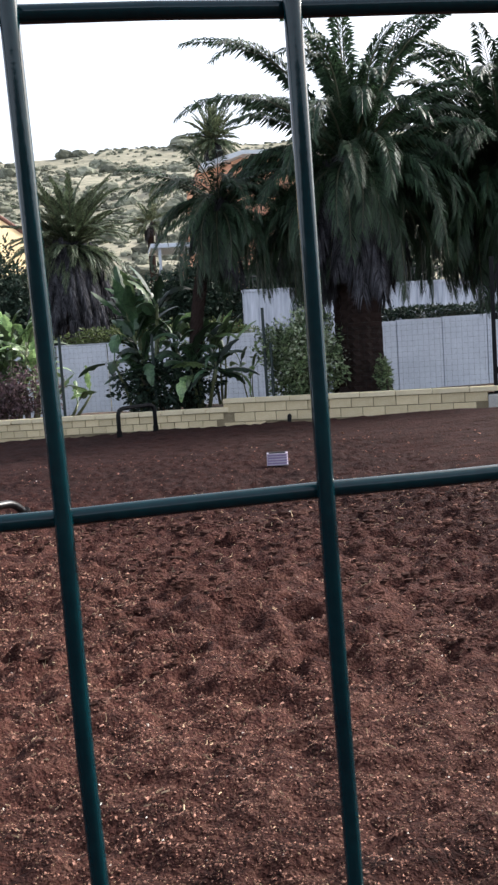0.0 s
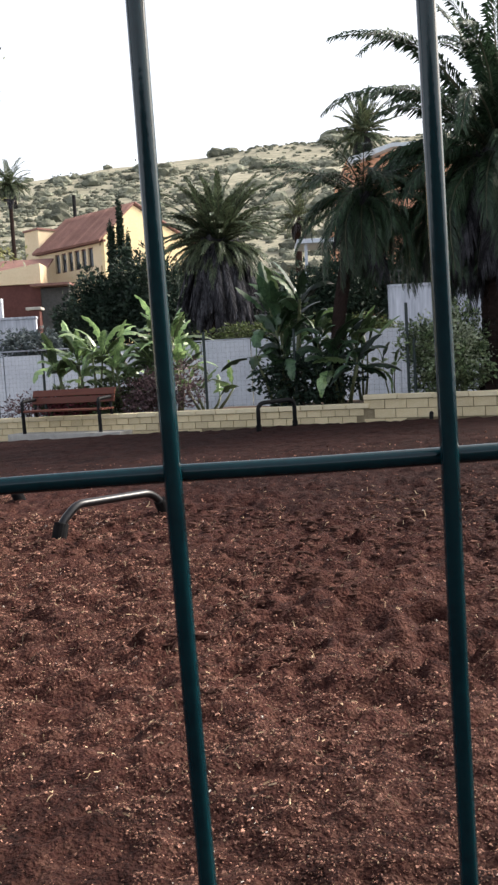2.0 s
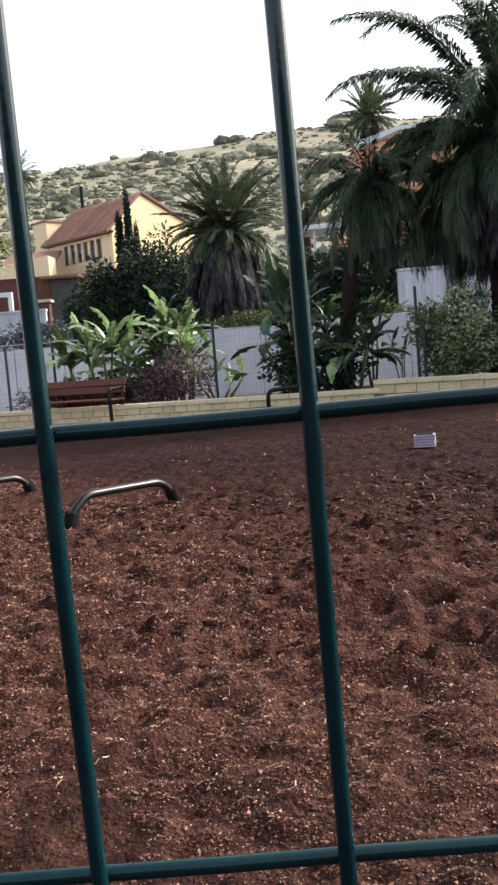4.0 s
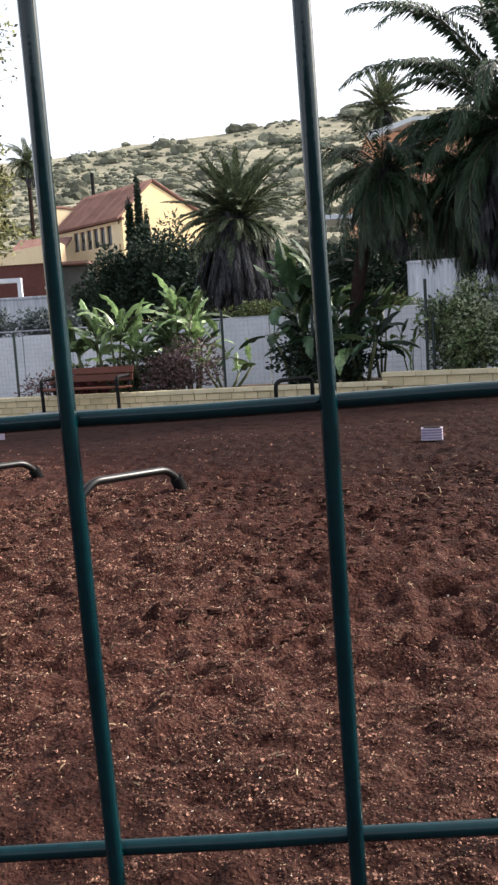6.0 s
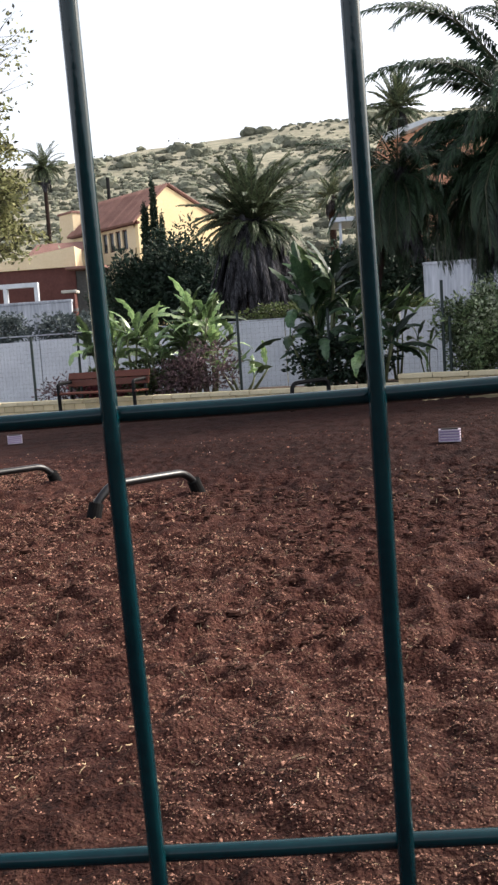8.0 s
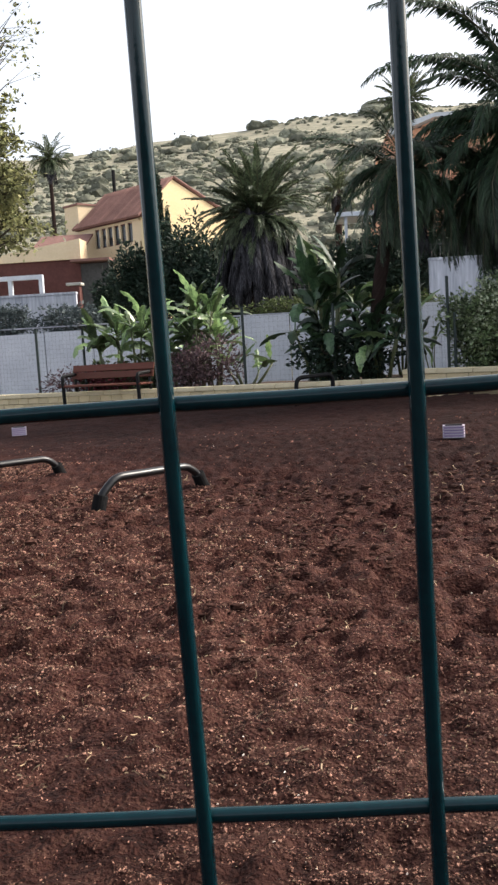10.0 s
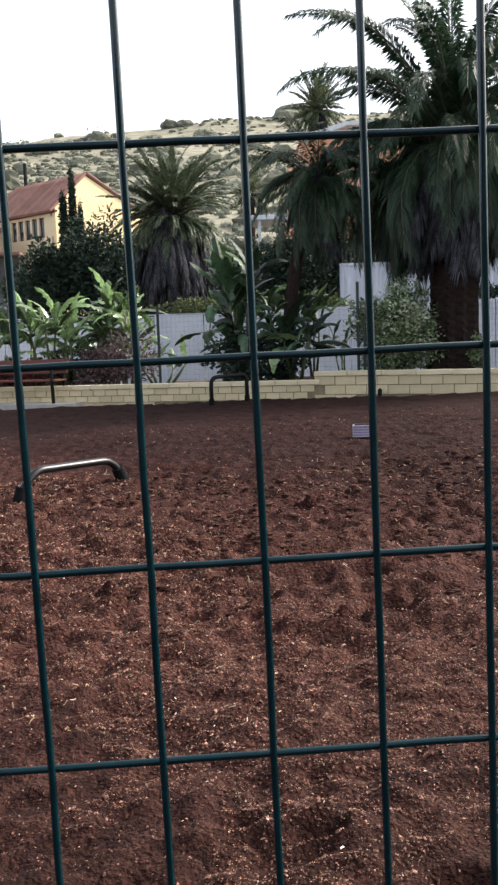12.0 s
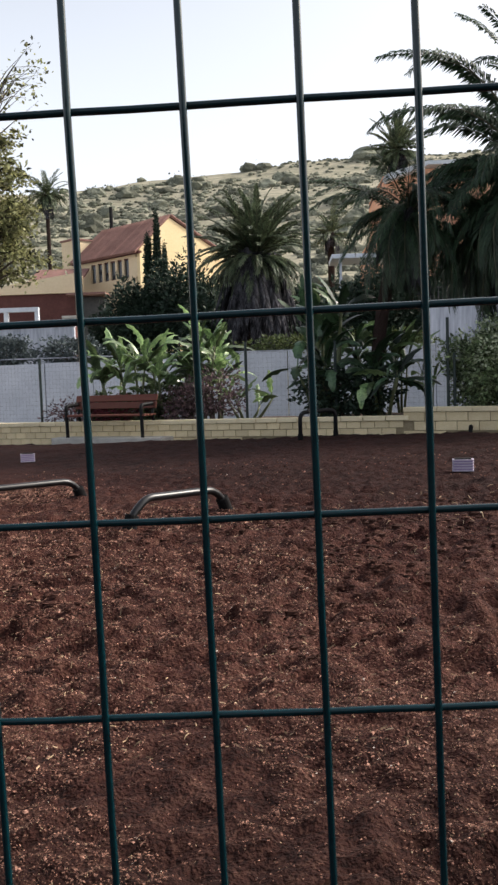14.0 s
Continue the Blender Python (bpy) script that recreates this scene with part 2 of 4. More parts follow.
M = dict(
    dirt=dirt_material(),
    chip=material("red_gravel", (0.050, 0.0185, 0.0135), (0.315, 0.176, 0.130), 0.9, 30, 200, 0.2, per="island", spread=0.9),
    clod=material("dirt_clod", (0.034, 0.0135, 0.0105), (0.100, 0.050, 0.037), 0.95, 12, 90, 0.3, per="island", spread=0.5),
    pale=material("pale_bit", (0.50, 0.44, 0.38), (0.70, 0.64, 0.58), 0.8, 30, 200, 0.2, per="island", spread=0.3),
    straw=material("dry_straw", (0.22, 0.150, 0.092), (0.42, 0.32, 0.21), 0.85, 30, 200, 0.1, per="island", spread=0.5),
    greyleaf=material("grey_shrub_leaf", (0.050, 0.068, 0.070), (0.12, 0.145, 0.145), 0.7, 3, 20, 0.0, per="island", spread=0.4, trans=0.1),
    wire=material("green_coated_wire", (0.0010, 0.0165, 0.0225), (0.0020, 0.026, 0.0325), 0.1, 40, 400, 0.05, spec=0.42),
    block=material("cream_block", (0.60, 0.485, 0.285), (0.75, 0.63, 0.415), 0.9, 6, 60, 0.3, spread=0.12),
    mortar=material("mortar", (0.22, 0.18, 0.11), (0.32, 0.26, 0.17), 0.95, 12, 80, 0.3),
    cap=material("cream_cap", (0.64, 0.535, 0.335), (0.77, 0.665, 0.46), 0.85, 4, 60, 0.2, spread=0.07),
    soil=material("bed_soil", (0.05, 0.032, 0.022), (0.09, 0.06, 0.04), 0.95, 4, 40, 0.6),
    white=material("white_painted_wall", (0.50, 0.53, 0.585), (0.64, 0.67, 0.725), 0.85, 1.2, 14, 0.1),
    white2=material("weathered_white", (0.26, 0.28, 0.325), (0.56, 0.58, 0.64), 0.85, 2.6, 12, 0.1, streak=(1, 1, 0.10), contrast=0.45),
    asphalt=material("asphalt", (0.045, 0.045, 0.047), (0.075, 0.074, 0.072), 0.9, 2, 60, 0.3),
    post=material("dark_green_post", (0.006, 0.016, 0.014), (0.012, 0.028, 0.024), 0.5, 10, 100, 0.05),
    rubber=material("black_sleeve", (0.004, 0.004, 0.005), (0.010, 0.010, 0.010), 0.9, 20, 120, 0.15),
    steel=material("dark_tube", (0.006, 0.006, 0.007), (0.014, 0.014, 0.015), 0.3, 12, 100, 0.08, spec=0.35),
    iron=material("black_iron", (0.006, 0.006, 0.007), (0.013, 0.013, 0.014), 0.55, 12, 100, 0.08, spec=0.12),
    redwood=material("red_stained_slat", (0.095, 0.028, 0.018), (0.145, 0.046, 0.028), 0.6, 6, 50, 0.2, streak=(1, 8, 8), spread=0.12, spec=0.3),
    concrete=material("pale_concrete", (0.36, 0.34, 0.31), (0.50, 0.48, 0.44), 0.9, 5, 50, 0.2),
    plastic=material("pale_plastic", (0.38, 0.33, 0.41), (0.50, 0.45, 0.53), 0.5, 8, 60, 0.05),
    lilac=material("lilac_plastic", (0.22, 0.16, 0.30), (0.30, 0.22, 0.38), 0.5, 8, 60, 0.05),
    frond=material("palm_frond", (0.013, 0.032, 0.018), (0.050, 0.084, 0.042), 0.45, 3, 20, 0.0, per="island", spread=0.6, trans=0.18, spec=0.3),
    # paler copy of the frond for distant palms, haze put into its colour
    frond_hazed=material("palm_frond_hazed", (0.030, 0.052, 0.028), (0.125, 0.148, 0.080), 0.45, 2, 10, 0.0, per="island", spread=0.7, trans=0.2, spec=0.4),
    rachis=material("frond_stem", (0.04, 0.046, 0.022), (0.085, 0.082, 0.042), 0.55, 6, 40, 0.1),
    dead=material("dead_frond", (0.014, 0.014, 0.017), (0.072, 0.070, 0.078), 0.9, 4, 40, 0.1, per="island", spread=0.8),
    bark=material("palm_bark", (0.010, 0.007, 0.006), (0.038, 0.023, 0.019), 0.95, 9, 50, 0.9, contrast=0.8),
    banana=material("banana_leaf", (0.038, 0.092, 0.032), (0.26, 0.355, 0.155), 0.3, 5, 30, 0.1, spread=0.85, trans=0.34, spec=0.75),
    darkleaf=material("dark_broad_leaf", (0.012, 0.034, 0.017), (0.068, 0.118, 0.054), 0.36, 6, 30, 0.1, spread=0.8, trans=0.18, spec=0.4),
    stalk=material("green_stalk", (0.07, 0.09, 0.035), (0.13, 0.14, 0.06), 0.6, 8, 60, 0.15),
    leaf=material("shrub_leaf", (0.036, 0.082, 0.031), (0.30, 0.36, 0.19), 0.45, 8, 40, 0.0, per="island", spread=0.8, trans=0.28),
    shoot=material("pale_shoot", (0.30, 0.36, 0.22), (0.58, 0.62, 0.46), 0.45, 8, 40, 0.0, per="island", spread=0.4, trans=0.3),
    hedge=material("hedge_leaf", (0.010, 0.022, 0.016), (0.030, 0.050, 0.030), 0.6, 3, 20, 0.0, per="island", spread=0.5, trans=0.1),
    under=material("undergrowth_leaf", (0.020, 0.038, 0.018), (0.125, 0.155, 0.068), 0.45, 6, 30, 0.0, per="island", spread=0.8, trans=0.22),
    vine=material("hanging_greenery", (0.04, 0.065, 0.02), (0.11, 0.13, 0.05), 0.6, 3, 20, 0.0, per="island", spread=0.4, trans=0.2),
    bougain=material("bougainvillea", (0.13, 0.026, 0.036), (0.27, 0.075, 0.09), 0.6, 8, 40, 0.0, per="island", spread=0.5, trans=0.3),
    purple=material("purple_shrub", (0.055, 0.038, 0.040), (0.215, 0.140, 0.150), 0.5, 8, 40, 0.0, per="island", spread=0.65, trans=0.22),
    treeleaf=material("tree_leaf", (0.060, 0.074, 0.028), (0.29, 0.28, 0.13), 0.45, 3, 20, 0.0, per="island", spread=0.9, trans=0.36),
    twig=material("twig", (0.05, 0.04, 0.03), (0.10, 0.08, 0.06), 0.9, 10, 60, 0.3),
    yellow=material("yellow_render", (0.66, 0.52, 0.30), (0.73, 0.59, 0.36), 0.9, 0.8, 8, 0.1),
    ochre=material("ochre_render", (0.62, 0.49, 0.32), (0.70, 0.57, 0.39), 0.9, 0.8, 8, 0.1),
    maroon=material("maroon_render", (0.085, 0.036, 0.032), (0.125, 0.054, 0.048), 0.9, 0.8, 8, 0.1),
    tile=material("terracotta_tile", (0.185, 0.102, 0.086), (0.275, 0.155, 0.130), 0.85, 1.5, 12, 0.2, spread=0.15),
    orange=material("orange_render", (0.66, 0.34, 0.21), (0.76, 0.42, 0.28), 0.9, 0.8, 8, 0.1),
    slab=material("grey_roof_slab", (0.42, 0.45, 0.47), (0.56, 0.58, 0.60), 0.8, 1, 10, 0.1),
    glass=material("dark_glazing", (0.015, 0.018, 0.022), (0.03, 0.034, 0.04), 0.12, 2, 10, 0.0),
    # hill and scrub colours are lightened to carry the distance haze
    hill=material("dry_hillside", (0.170, 0.165, 0.118), (0.365, 0.340, 0.255), 0.95, 0.35, 1.6, 0.4, contrast=0.45, streak=(0.5, 1.0, 2.5)),
    scrub=material("hill_scrub", (0.090, 0.098, 0.074), (0.215, 0.216, 0.162), 0.9, 0.9, 6, 0.6, per="island", spread=0.5),
    rear=material("dark_render", (0.05, 0.05, 0.05), (0.09, 0.088, 0.085), 0.9, 1.0, 10, 0.2),
    charred=material("black_post", (0.008, 0.008, 0.009), (0.02, 0.02, 0.02), 0.9, 4, 30, 0.1),
)


# ---------------------------------------------------------------- builders
def link_mesh(name, bm_or_data, mat, parent=None, label="", smooth=False):
    me = bpy.data.meshes.new(name)
    if isinstance(bm_or_data, tuple):
        me.from_pydata(*bm_or_data)
    else:
        bm_or_data.to_mesh(me)
        bm_or_data.free()
    me.materials.append(mat)
    if smooth:
        me.polygons.foreach_set("use_smooth", [True] * len(me.polygons))
    ob = new(name, me)
    if parent is not None:
        ob.parent = parent
    if label:
        ob["label"] = label
    return ob


def part(name, bm, mat, parent, label="", smooth=False):
    return link_mesh(name, bm, mat, parent, label, smooth)


def thing(name, m, label, category, group="", kind=""):
    ob = new(name)
    ob.matrix_basis = m
    ob.empty_display_size = 0.1
    return tagged(ob, label, category, group, kind)


def box(bm, c, s, m=None, bevel=0.0):
    """A box with centre c and full size s, turned by m."""
    r = bmesh.ops.create_cube(bm, size=1.0)
    t = Matrix.Translation(c) @ Matrix.Diagonal((*s, 1))
    bmesh.ops.transform(bm, matrix=(m @ t) if m else t, verts=r["verts"])
    if bevel:
        es = list({e for v in r["verts"] for e in v.link_edges})
        bmesh.ops.bevel(bm, geom=es, offset=bevel, segments=2, affect="EDGES", profile=0.6)


def solid(c, s, bevel=0.0):
    bm = bmesh.new()
    box(bm, c, s, None, bevel)
    return bm


def tube(bm, pts, radii, seg=10, cap=True):
    """A round tube along pts with one radius or a radius for each point."""
    pts = [Vector(p) for p in pts]
    if not hasattr(radii, "__len__"):
        radii = [radii] * len(pts)
    rings, ref = [], None
    for i, p in enumerate(pts):
        d = (pts[min(i + 1, len(pts) - 1)] - pts[max(i - 1, 0)]).normalized()
        if ref is None:
            ref = d.orthogonal().normalized()
        ref = (ref - d * ref.dot(d)).normalized()
        side = d.cross(ref)
        rings.append([bm.verts.new(p + (ref * math.cos(a) + side * math.sin(a)) * radii[i]) for a in (2 * math.pi * k / seg for k in range(seg))])
    for a, b in zip(rings, rings[1:]):
        for k in range(seg):
            bm.faces.new((a[k], a[(k + 1) % seg], b[(k + 1) % seg], b[k]))
    if cap:
        bm.faces.new(rings[0][::-1])
        bm.faces.new(rings[-1])
    return bm


def pipe(pts, radii, seg=10):
    return tube(bmesh.new(), pts, radii, seg)


def rounded(pts, r, n=5):
    """A polyline with its inner corners rounded off."""
    pts = [Vector(p) for p in pts]
    out = [pts[0]]
    for a, b, c in zip(pts, pts[1:], pts[2:]):
        p, q = b + (a - b).normalized() * r, b + (c - b).normalized() * r
        for k in range(n + 1):
            t = k / n
            out.append(p * (1 - t) ** 2 + b * 2 * t * (1 - t) + q * t * t)
    return out + [pts[-1]]


class Cards:
    """Gathers many small leaf faces into one mesh."""

    def __init__(self):
        self.v, self.f = [], []

    def quad(self, a, b, c, d):
        n = len(self.v)
        self.v += [tuple(a), tuple(b), tuple(c), tuple(d)]
        self.f.append((n, n + 1, n + 2, n + 3))

    def strip(self, left, mid, right):
        """A blade of two halves along a rib, as one island."""
        n, k = len(self.v), len(mid)
        for a, b, c in zip(left, mid, right):
            self.v += [tuple(a), tuple(b), tuple(c)]
        for i in range(k - 1):
            p = n + 3 * i
            self.f.append((p, p + 1, p + 4, p + 3))
            self.f.append((p + 1, p + 2, p + 5, p + 4))

    def data(self):
        return (self.v, [], self.f)


def ground_z(x, y=0.0):
    return 0.0246 * x


def leafy(cards, rng, centre, radii, n, size, lump=0.35, shell=0.45, slim=0.45):
    """Leaves through an uneven ellipsoid: most of them near its skin."""
    c = Vector(centre)
    off = Vector((rng.uniform(0, 50), rng.uniform(0, 50), rng.uniform(0, 50)))
    for _ in range(n):
        d = Vector((rng.gauss(0, 1), rng.gauss(0, 1), rng.gauss(0, 1))).normalized()
        r = (1 - shell * rng.random() ** 1.6) * (1 + lump * 2 * noise.noise(d * 1.7 + off) + 0.25 * noise.noise(d * 5 + off))
        p = c + Vector((d.x * radii[0], d.y * radii[1], d.z * radii[2])) * r
        ax = (Vector((rng.gauss(0, 1), rng.gauss(0, 1), rng.gauss(0, 0.7))) + d * 0.7).normalized()
        sd = ax.cross(Vector((rng.gauss(0, 1), rng.gauss(0, 1), rng.gauss(0, 1)))).normalized()
        s = size * rng.uniform(0.6, 1.4)
        a, b = ax * s, sd * s * slim * 0.5
        cards.quad(p, p + a * 0.5 + b, p + a, p + a * 0.5 - b)


def shrub(name, centre, radii, n, size, mat, label, category="shrub", group="", seed=0, slim=0.45, lump=0.35, shell=0.45):
    """A bush with stems and a crown of small leaves, standing on the height base."""
    rng = random.Random(seed)
    cx, cy, cz = centre
    ob = thing(name, Matrix.Translation((cx, cy, cz - radii[2])), label, category, group)
    bm = bmesh.new()
    for k in range(6):
        a, r = rng.uniform(0, 6.28), rng.uniform(0.3, 0.8)
        tube(bm, [(0.08 * math.cos(a), 0.08 * math.sin(a), -0.05), (radii[0] * r * 0.5 * math.cos(a), radii[1] * r * 0.5 * math.sin(a), radii[2] * 0.8), (radii[0] * r * math.cos(a), radii[1] * r * math.sin(a), radii[2] * 1.4)], [0.022, 0.014, 0.005], 6)
    part("stem", bm, M["twig"], ob)
    cards = Cards()
    leafy(cards, rng, (0, 0, radii[2]), radii, n, size, lump, shell, slim)
    part("foliage", cards.data(), mat, ob)
    return ob


def palm(name, base, top, r0, r1, n, length, label, seed=0, mat="frond", low=-62, high=82, leaflets=46, leaflet=0.42, dead=0, dead_len=2.0, arch=70, flare=1.25, group="", lean=(0, 0), stub=0.05, width=0.032, crowd=0.8, droop=1.4, rib=1.0, girth=1.9, hang=0.2):
    """A feather palm: tapered trunk with leaf scars, a crown of arching fronds, and a skirt of dead ones."""
    rng = random.Random(seed)
    ob = thing(name, Matrix.Translation(base), label, "palm tree", group)
    h = top - base[2]
    bm = bmesh.new()
    seg, rows = 22, max(12, int(h / 0.07))
    rings = []
    for i in range(rows + 1):
        t = i / rows
        r = r0 + (r1 - r0) * min(1, t * 1.3)
        r *= 1 + (flare - 1) * max(0, 1 - t * 5) ** 2
        ring = []
        for k in range(seg):
            a = 2 * math.pi * (k + 0.5 * (i % 2)) / seg
            rr = r * (1 + stub * (1 if (i + k) % 2 else -0.6) + 0.09 * noise.noise(Vector((math.cos(a) * 2, math.sin(a) * 2, t * h * 2 + seed))))
            ring.append(bm.verts.new((rr * math.cos(a) + lean[0] * t * t * h, rr * math.sin(a) + lean[1] * t * t * h, h * t)))
        rings.append(ring)
    for a, b in zip(rings, rings[1:]):
        for k in range(seg):
            bm.faces.new((a[k], a[(k + 1) % seg], b[(k + 1) % seg], b[k]))
    bm.faces.new(rings[-1])
    bm.faces.new(rings[0][::-1])
    part("trunk", bm, M["bark"], ob)
    heart = Vector((lean[0] * h, lean[1] * h, h))
    cards, stems, skirt = Cards(), bmesh.new(), Cards()
    z = Vector((0, 0, 1))
    for i in range(n + dead):
        gone = i >= n
        az = i * 2.39996 + rng.uniform(-0.25, 0.25)
        out = Vector((math.cos(az), math.sin(az), 0))
        u = (i + 0.5) / n
        if gone:
            el, ln, bend = rng.uniform(-84, -66), dead_len * rng.uniform(0.6, 1.1), rng.uniform(6, 20)
        else:
            el = high + (low - high) * u ** crowd + rng.uniform(-12, 12)
            ln = length * rng.uniform(0.68, 1.1) * (1.0 - 0.32 * u)
            bend = arch * rng.uniform(0.68, 1.25) * (0.75 + 0.35 * u)
        p, pts, dirs = heart + out * r1 * (rng.uniform(0.6, girth) if gone else 0.5) + z * rng.uniform(-0.25, 0.15) * (2 if gone else 1), [], []
        steps = 12
        twist = rng.uniform(-0.35, 0.35)
        for k in range(steps + 1):
            s = k / steps
            e = radians(max(-89, el - bend * s ** droop))
            sw = Vector((-math.sin(az), math.cos(az), 0)) * twist * s
            d = (out * math.cos(e) + z * math.sin(e) + sw * 0.5).normalized()
            pts.append(p.copy())
            dirs.append(d)
            p = p + d * ln / steps
        rad = [max(0.004, 0.030 * rib * (1 - k / steps) ** 0.8) * (length / 3) for k in range(steps + 1)]
        if not gone:
            tube(stems, pts[::2], rad[::2], 5, False)
        m = leaflets
        for k in range(m):
            s = 0.10 + 0.90 * (k + rng.random() * 0.6) / m
            q = s * steps
            j = min(int(q), steps - 1)
            c = pts[j].lerp(pts[j + 1], q - j)
            d = dirs[j].lerp(dirs[j + 1], q - j).normalized()
            side = d.cross(z)
            if side.length < 0.15:
                side = Vector((-math.sin(az), math.cos(az), 0))
            side.normalize()
            upv = side.cross(d).normalized()
            prof = (math.sin(math.pi * (0.08 + 0.84 * s)) ** 0.6) * (1.05 - 0.3 * s)
            for sg in (-1, 1):
                ll = leaflet * length / 3 * prof * rng.uniform(0.8, 1.15)
                ang = radians(rng.uniform(36, 58) * (1 - 0.35 * s))
                v = d * math.cos(ang) + side * sg * math.sin(ang) + upv * (0.28 if not gone else -0.1) * rng.uniform(0.3, 1.4)
                v.normalize()
                tip = c + v * ll + Vector((0, 0, -(hang + 0.35 * u) * ll))
                w = d * width * (1.8 if gone else 1) * length / 3 * rng.uniform(0.8, 1.2)
                mid = c + v * ll * 0.55 + Vector((0, 0, -0.03 * ll))
                (skirt if gone else cards).quad(c - w * 0.4, mid - w * 0.5, tip, mid + w * 0.5)
    crown = part("crown", cards.data(), M[mat], ob)
    tagged(part("midrib", stems, M["rachis"], crown), kind="stuff")
    if dead:
        part("skirt", skirt.data(), M["dead"], ob, "grey-brown skirt of dried hanging fronds")
    return ob


def broadleaf(name, base, height, n, leaf, width, mat, label, seed=0, group="", tilt=(25, 85), stalks=4, stalk_r=0.05, spread=0.25, torn=0.25, bow=(40, 120), light=0.0):
    """A banana-like plant: upright stalks and long paddle leaves with a rib, arching out, torn at the edge."""
    rng, pick = random.Random(seed), random.Random(seed + 500)
    ob = thing(name, Matrix.Translation(base), label, "plant", group)
    heads = []
    for k in range(stalks):
        a, r = rng.uniform(0, 6.28), spread * rng.random() ** 0.5
        h = height * rng.uniform(0.6, 1.0)
        foot, top = Vector((r * math.cos(a) * 0.5, r * math.sin(a) * 0.5, -0.05)), Vector((r * math.cos(a) * 1.5, r * math.sin(a) * 1.5, h))
        part("stalk", pipe([foot, foot.lerp(top, 0.5) + Vector((rng.uniform(-.03, .03), rng.uniform(-.03, .03), 0)), top], [stalk_r, stalk_r * 0.8, stalk_r * 0.45], 9), M["stalk"], ob, smooth=True)
        heads.append((foot, top))
    for i in range(n):
        foot, top = heads[i % stalks]
        p = foot.lerp(top, rng.uniform(0.84, 1.0))
        az, el = rng.uniform(0, 6.28), radians(rng.uniform(*tilt))
        out, z = Vector((math.cos(az), math.sin(az), 0)), Vector((0, 0, 1))
        ln, wd, bend = leaf * rng.uniform(0.65, 1.15), width * rng.uniform(0.75, 1.15), radians(rng.uniform(*bow))
        d = out * math.cos(el) + z * math.sin(el)
        blade = Cards()
        side = Vector((-math.sin(az), math.cos(az), 0))
        pet = [p + d * ln * 0.28 * k / 3 for k in range(4)]
        blade.strip([q + side * 0.012 for q in pet], [q - side.cross(d) * 0.01 for q in pet], [q - side * 0.012 for q in pet])
        p, k_n = pet[-1], 13
        L, C, R = [], [], []
        roll = rng.uniform(-0.7, 0.7)
        for k in range(k_n + 1):
            s = k / k_n
            e = el - bend * s ** 1.3
            d = out * math.cos(e) + z * math.sin(e)
            side = Vector((-math.sin(az), math.cos(az), 0))
            up = side.cross(d)
            side = (side * math.cos(roll) + up * math.sin(roll)).normalized()
            up = side.cross(d)
            w = wd * 0.5 * (math.sin(math.pi * (0.06 + 0.93 * s)) ** 0.55) * (1 - 0.2 * s)
            wl, wr = (w * (1 - torn * rng.random()), w * (1 - torn * rng.random()))
            C.append(p.copy())
            L.append(p + side * wl + up * 0.35 * wl + z * -0.1 * wl)
            R.append(p - side * wr + up * 0.35 * wr + z * -0.1 * wr)
            p = p + d * ln / k_n
        blade.strip(L, C, R)
        part("leaf", blade.data(), M["banana" if pick.random() < light else mat], ob)
    return ob


# ---------------------------------------------------------------- yard ground
def dirt_height(x, y):
    v = Vector((x, y, 0))
    z = 0.026 * noise.noise(v * 0.9) + 0.018 * noise.noise(v * 3.1) + 0.022 * noise.noise(v * 6.5 + Vector((3, 1, 0)))
    if y < 9 and abs(x) < 4:
        ridge = 0.55 - abs(noise.noise(Vector((x * 4.2, y * 6.5, 6)))) - abs(noise.noise(Vector((x * 8.0, y * 13.0, 1))))
        deep = (0.28 + 1.0 * max(0, min(1, (y - 1.5) / 1.2))) * max(0.25, min(1, (8.0 - y) / 2.5))
        d1 = noise.voronoi(Vector((x * 4.4 + 0.3 * math.sin(y * 5), y * 7.5, 0)))[0][0]
        dug = max(0.0, 0.35 + noise.noise(Vector((x * 1.1, y * 0.9, 8))))
        z -= 0.028 * deep * dug * max(0, 1 - (d1 / 0.52) ** 2)
        z += 0.026 * deep * max(-0.5, ridge) + 0.024 * noise.noise(Vector((x * 17.0, y * 22.0, 2)))
        crust = noise.noise(Vector((x * 5.0, y * 9.0, 11))) + 0.5 * noise.noise(Vector((x * 13.0, y * 20.0, 12)))
        z += 0.020 * min(1.0, deep) * max(0.0, min(1.0, (crust - 0.05) * 9.0))
    return z


# footprints and hollows: x, y, radius, depth
PITS = [(0.22, 3.27, 0.11, 0.07), (0.42, 3.16, 0.12, 0.07), (0.64, 2.93, 0.11, 0.065), (0.10, 3.0, 0.08, 0.05), (0.0, 2.51, 0.10, 0.06), (0.61, 2.46, 0.10, 0.06), (0.42, 2.36, 0.09, 0.06), (0.81, 3.04, 0.10, 0.05), (0.20, 1.14, 0.06, 0.035), (-0.10, 0.98, 0.05, 0.028), (0.42, 0.96, 0.06, 0.03), (0.04, 1.2, 0.045, 0.022), (-0.29, 0.92, 0.05, 0.025)]
prng = random.Random(5)
for _ in range(300):
    yy = 2.5 + 5.6 * prng.random() ** 1.2
    PITS.append((prng.uniform(-0.36, 0.36) * (yy + 1.2), yy, prng.uniform(0.03, 0.075), prng.uniform(0.022, 0.05)))
PIT_CELLS = {}
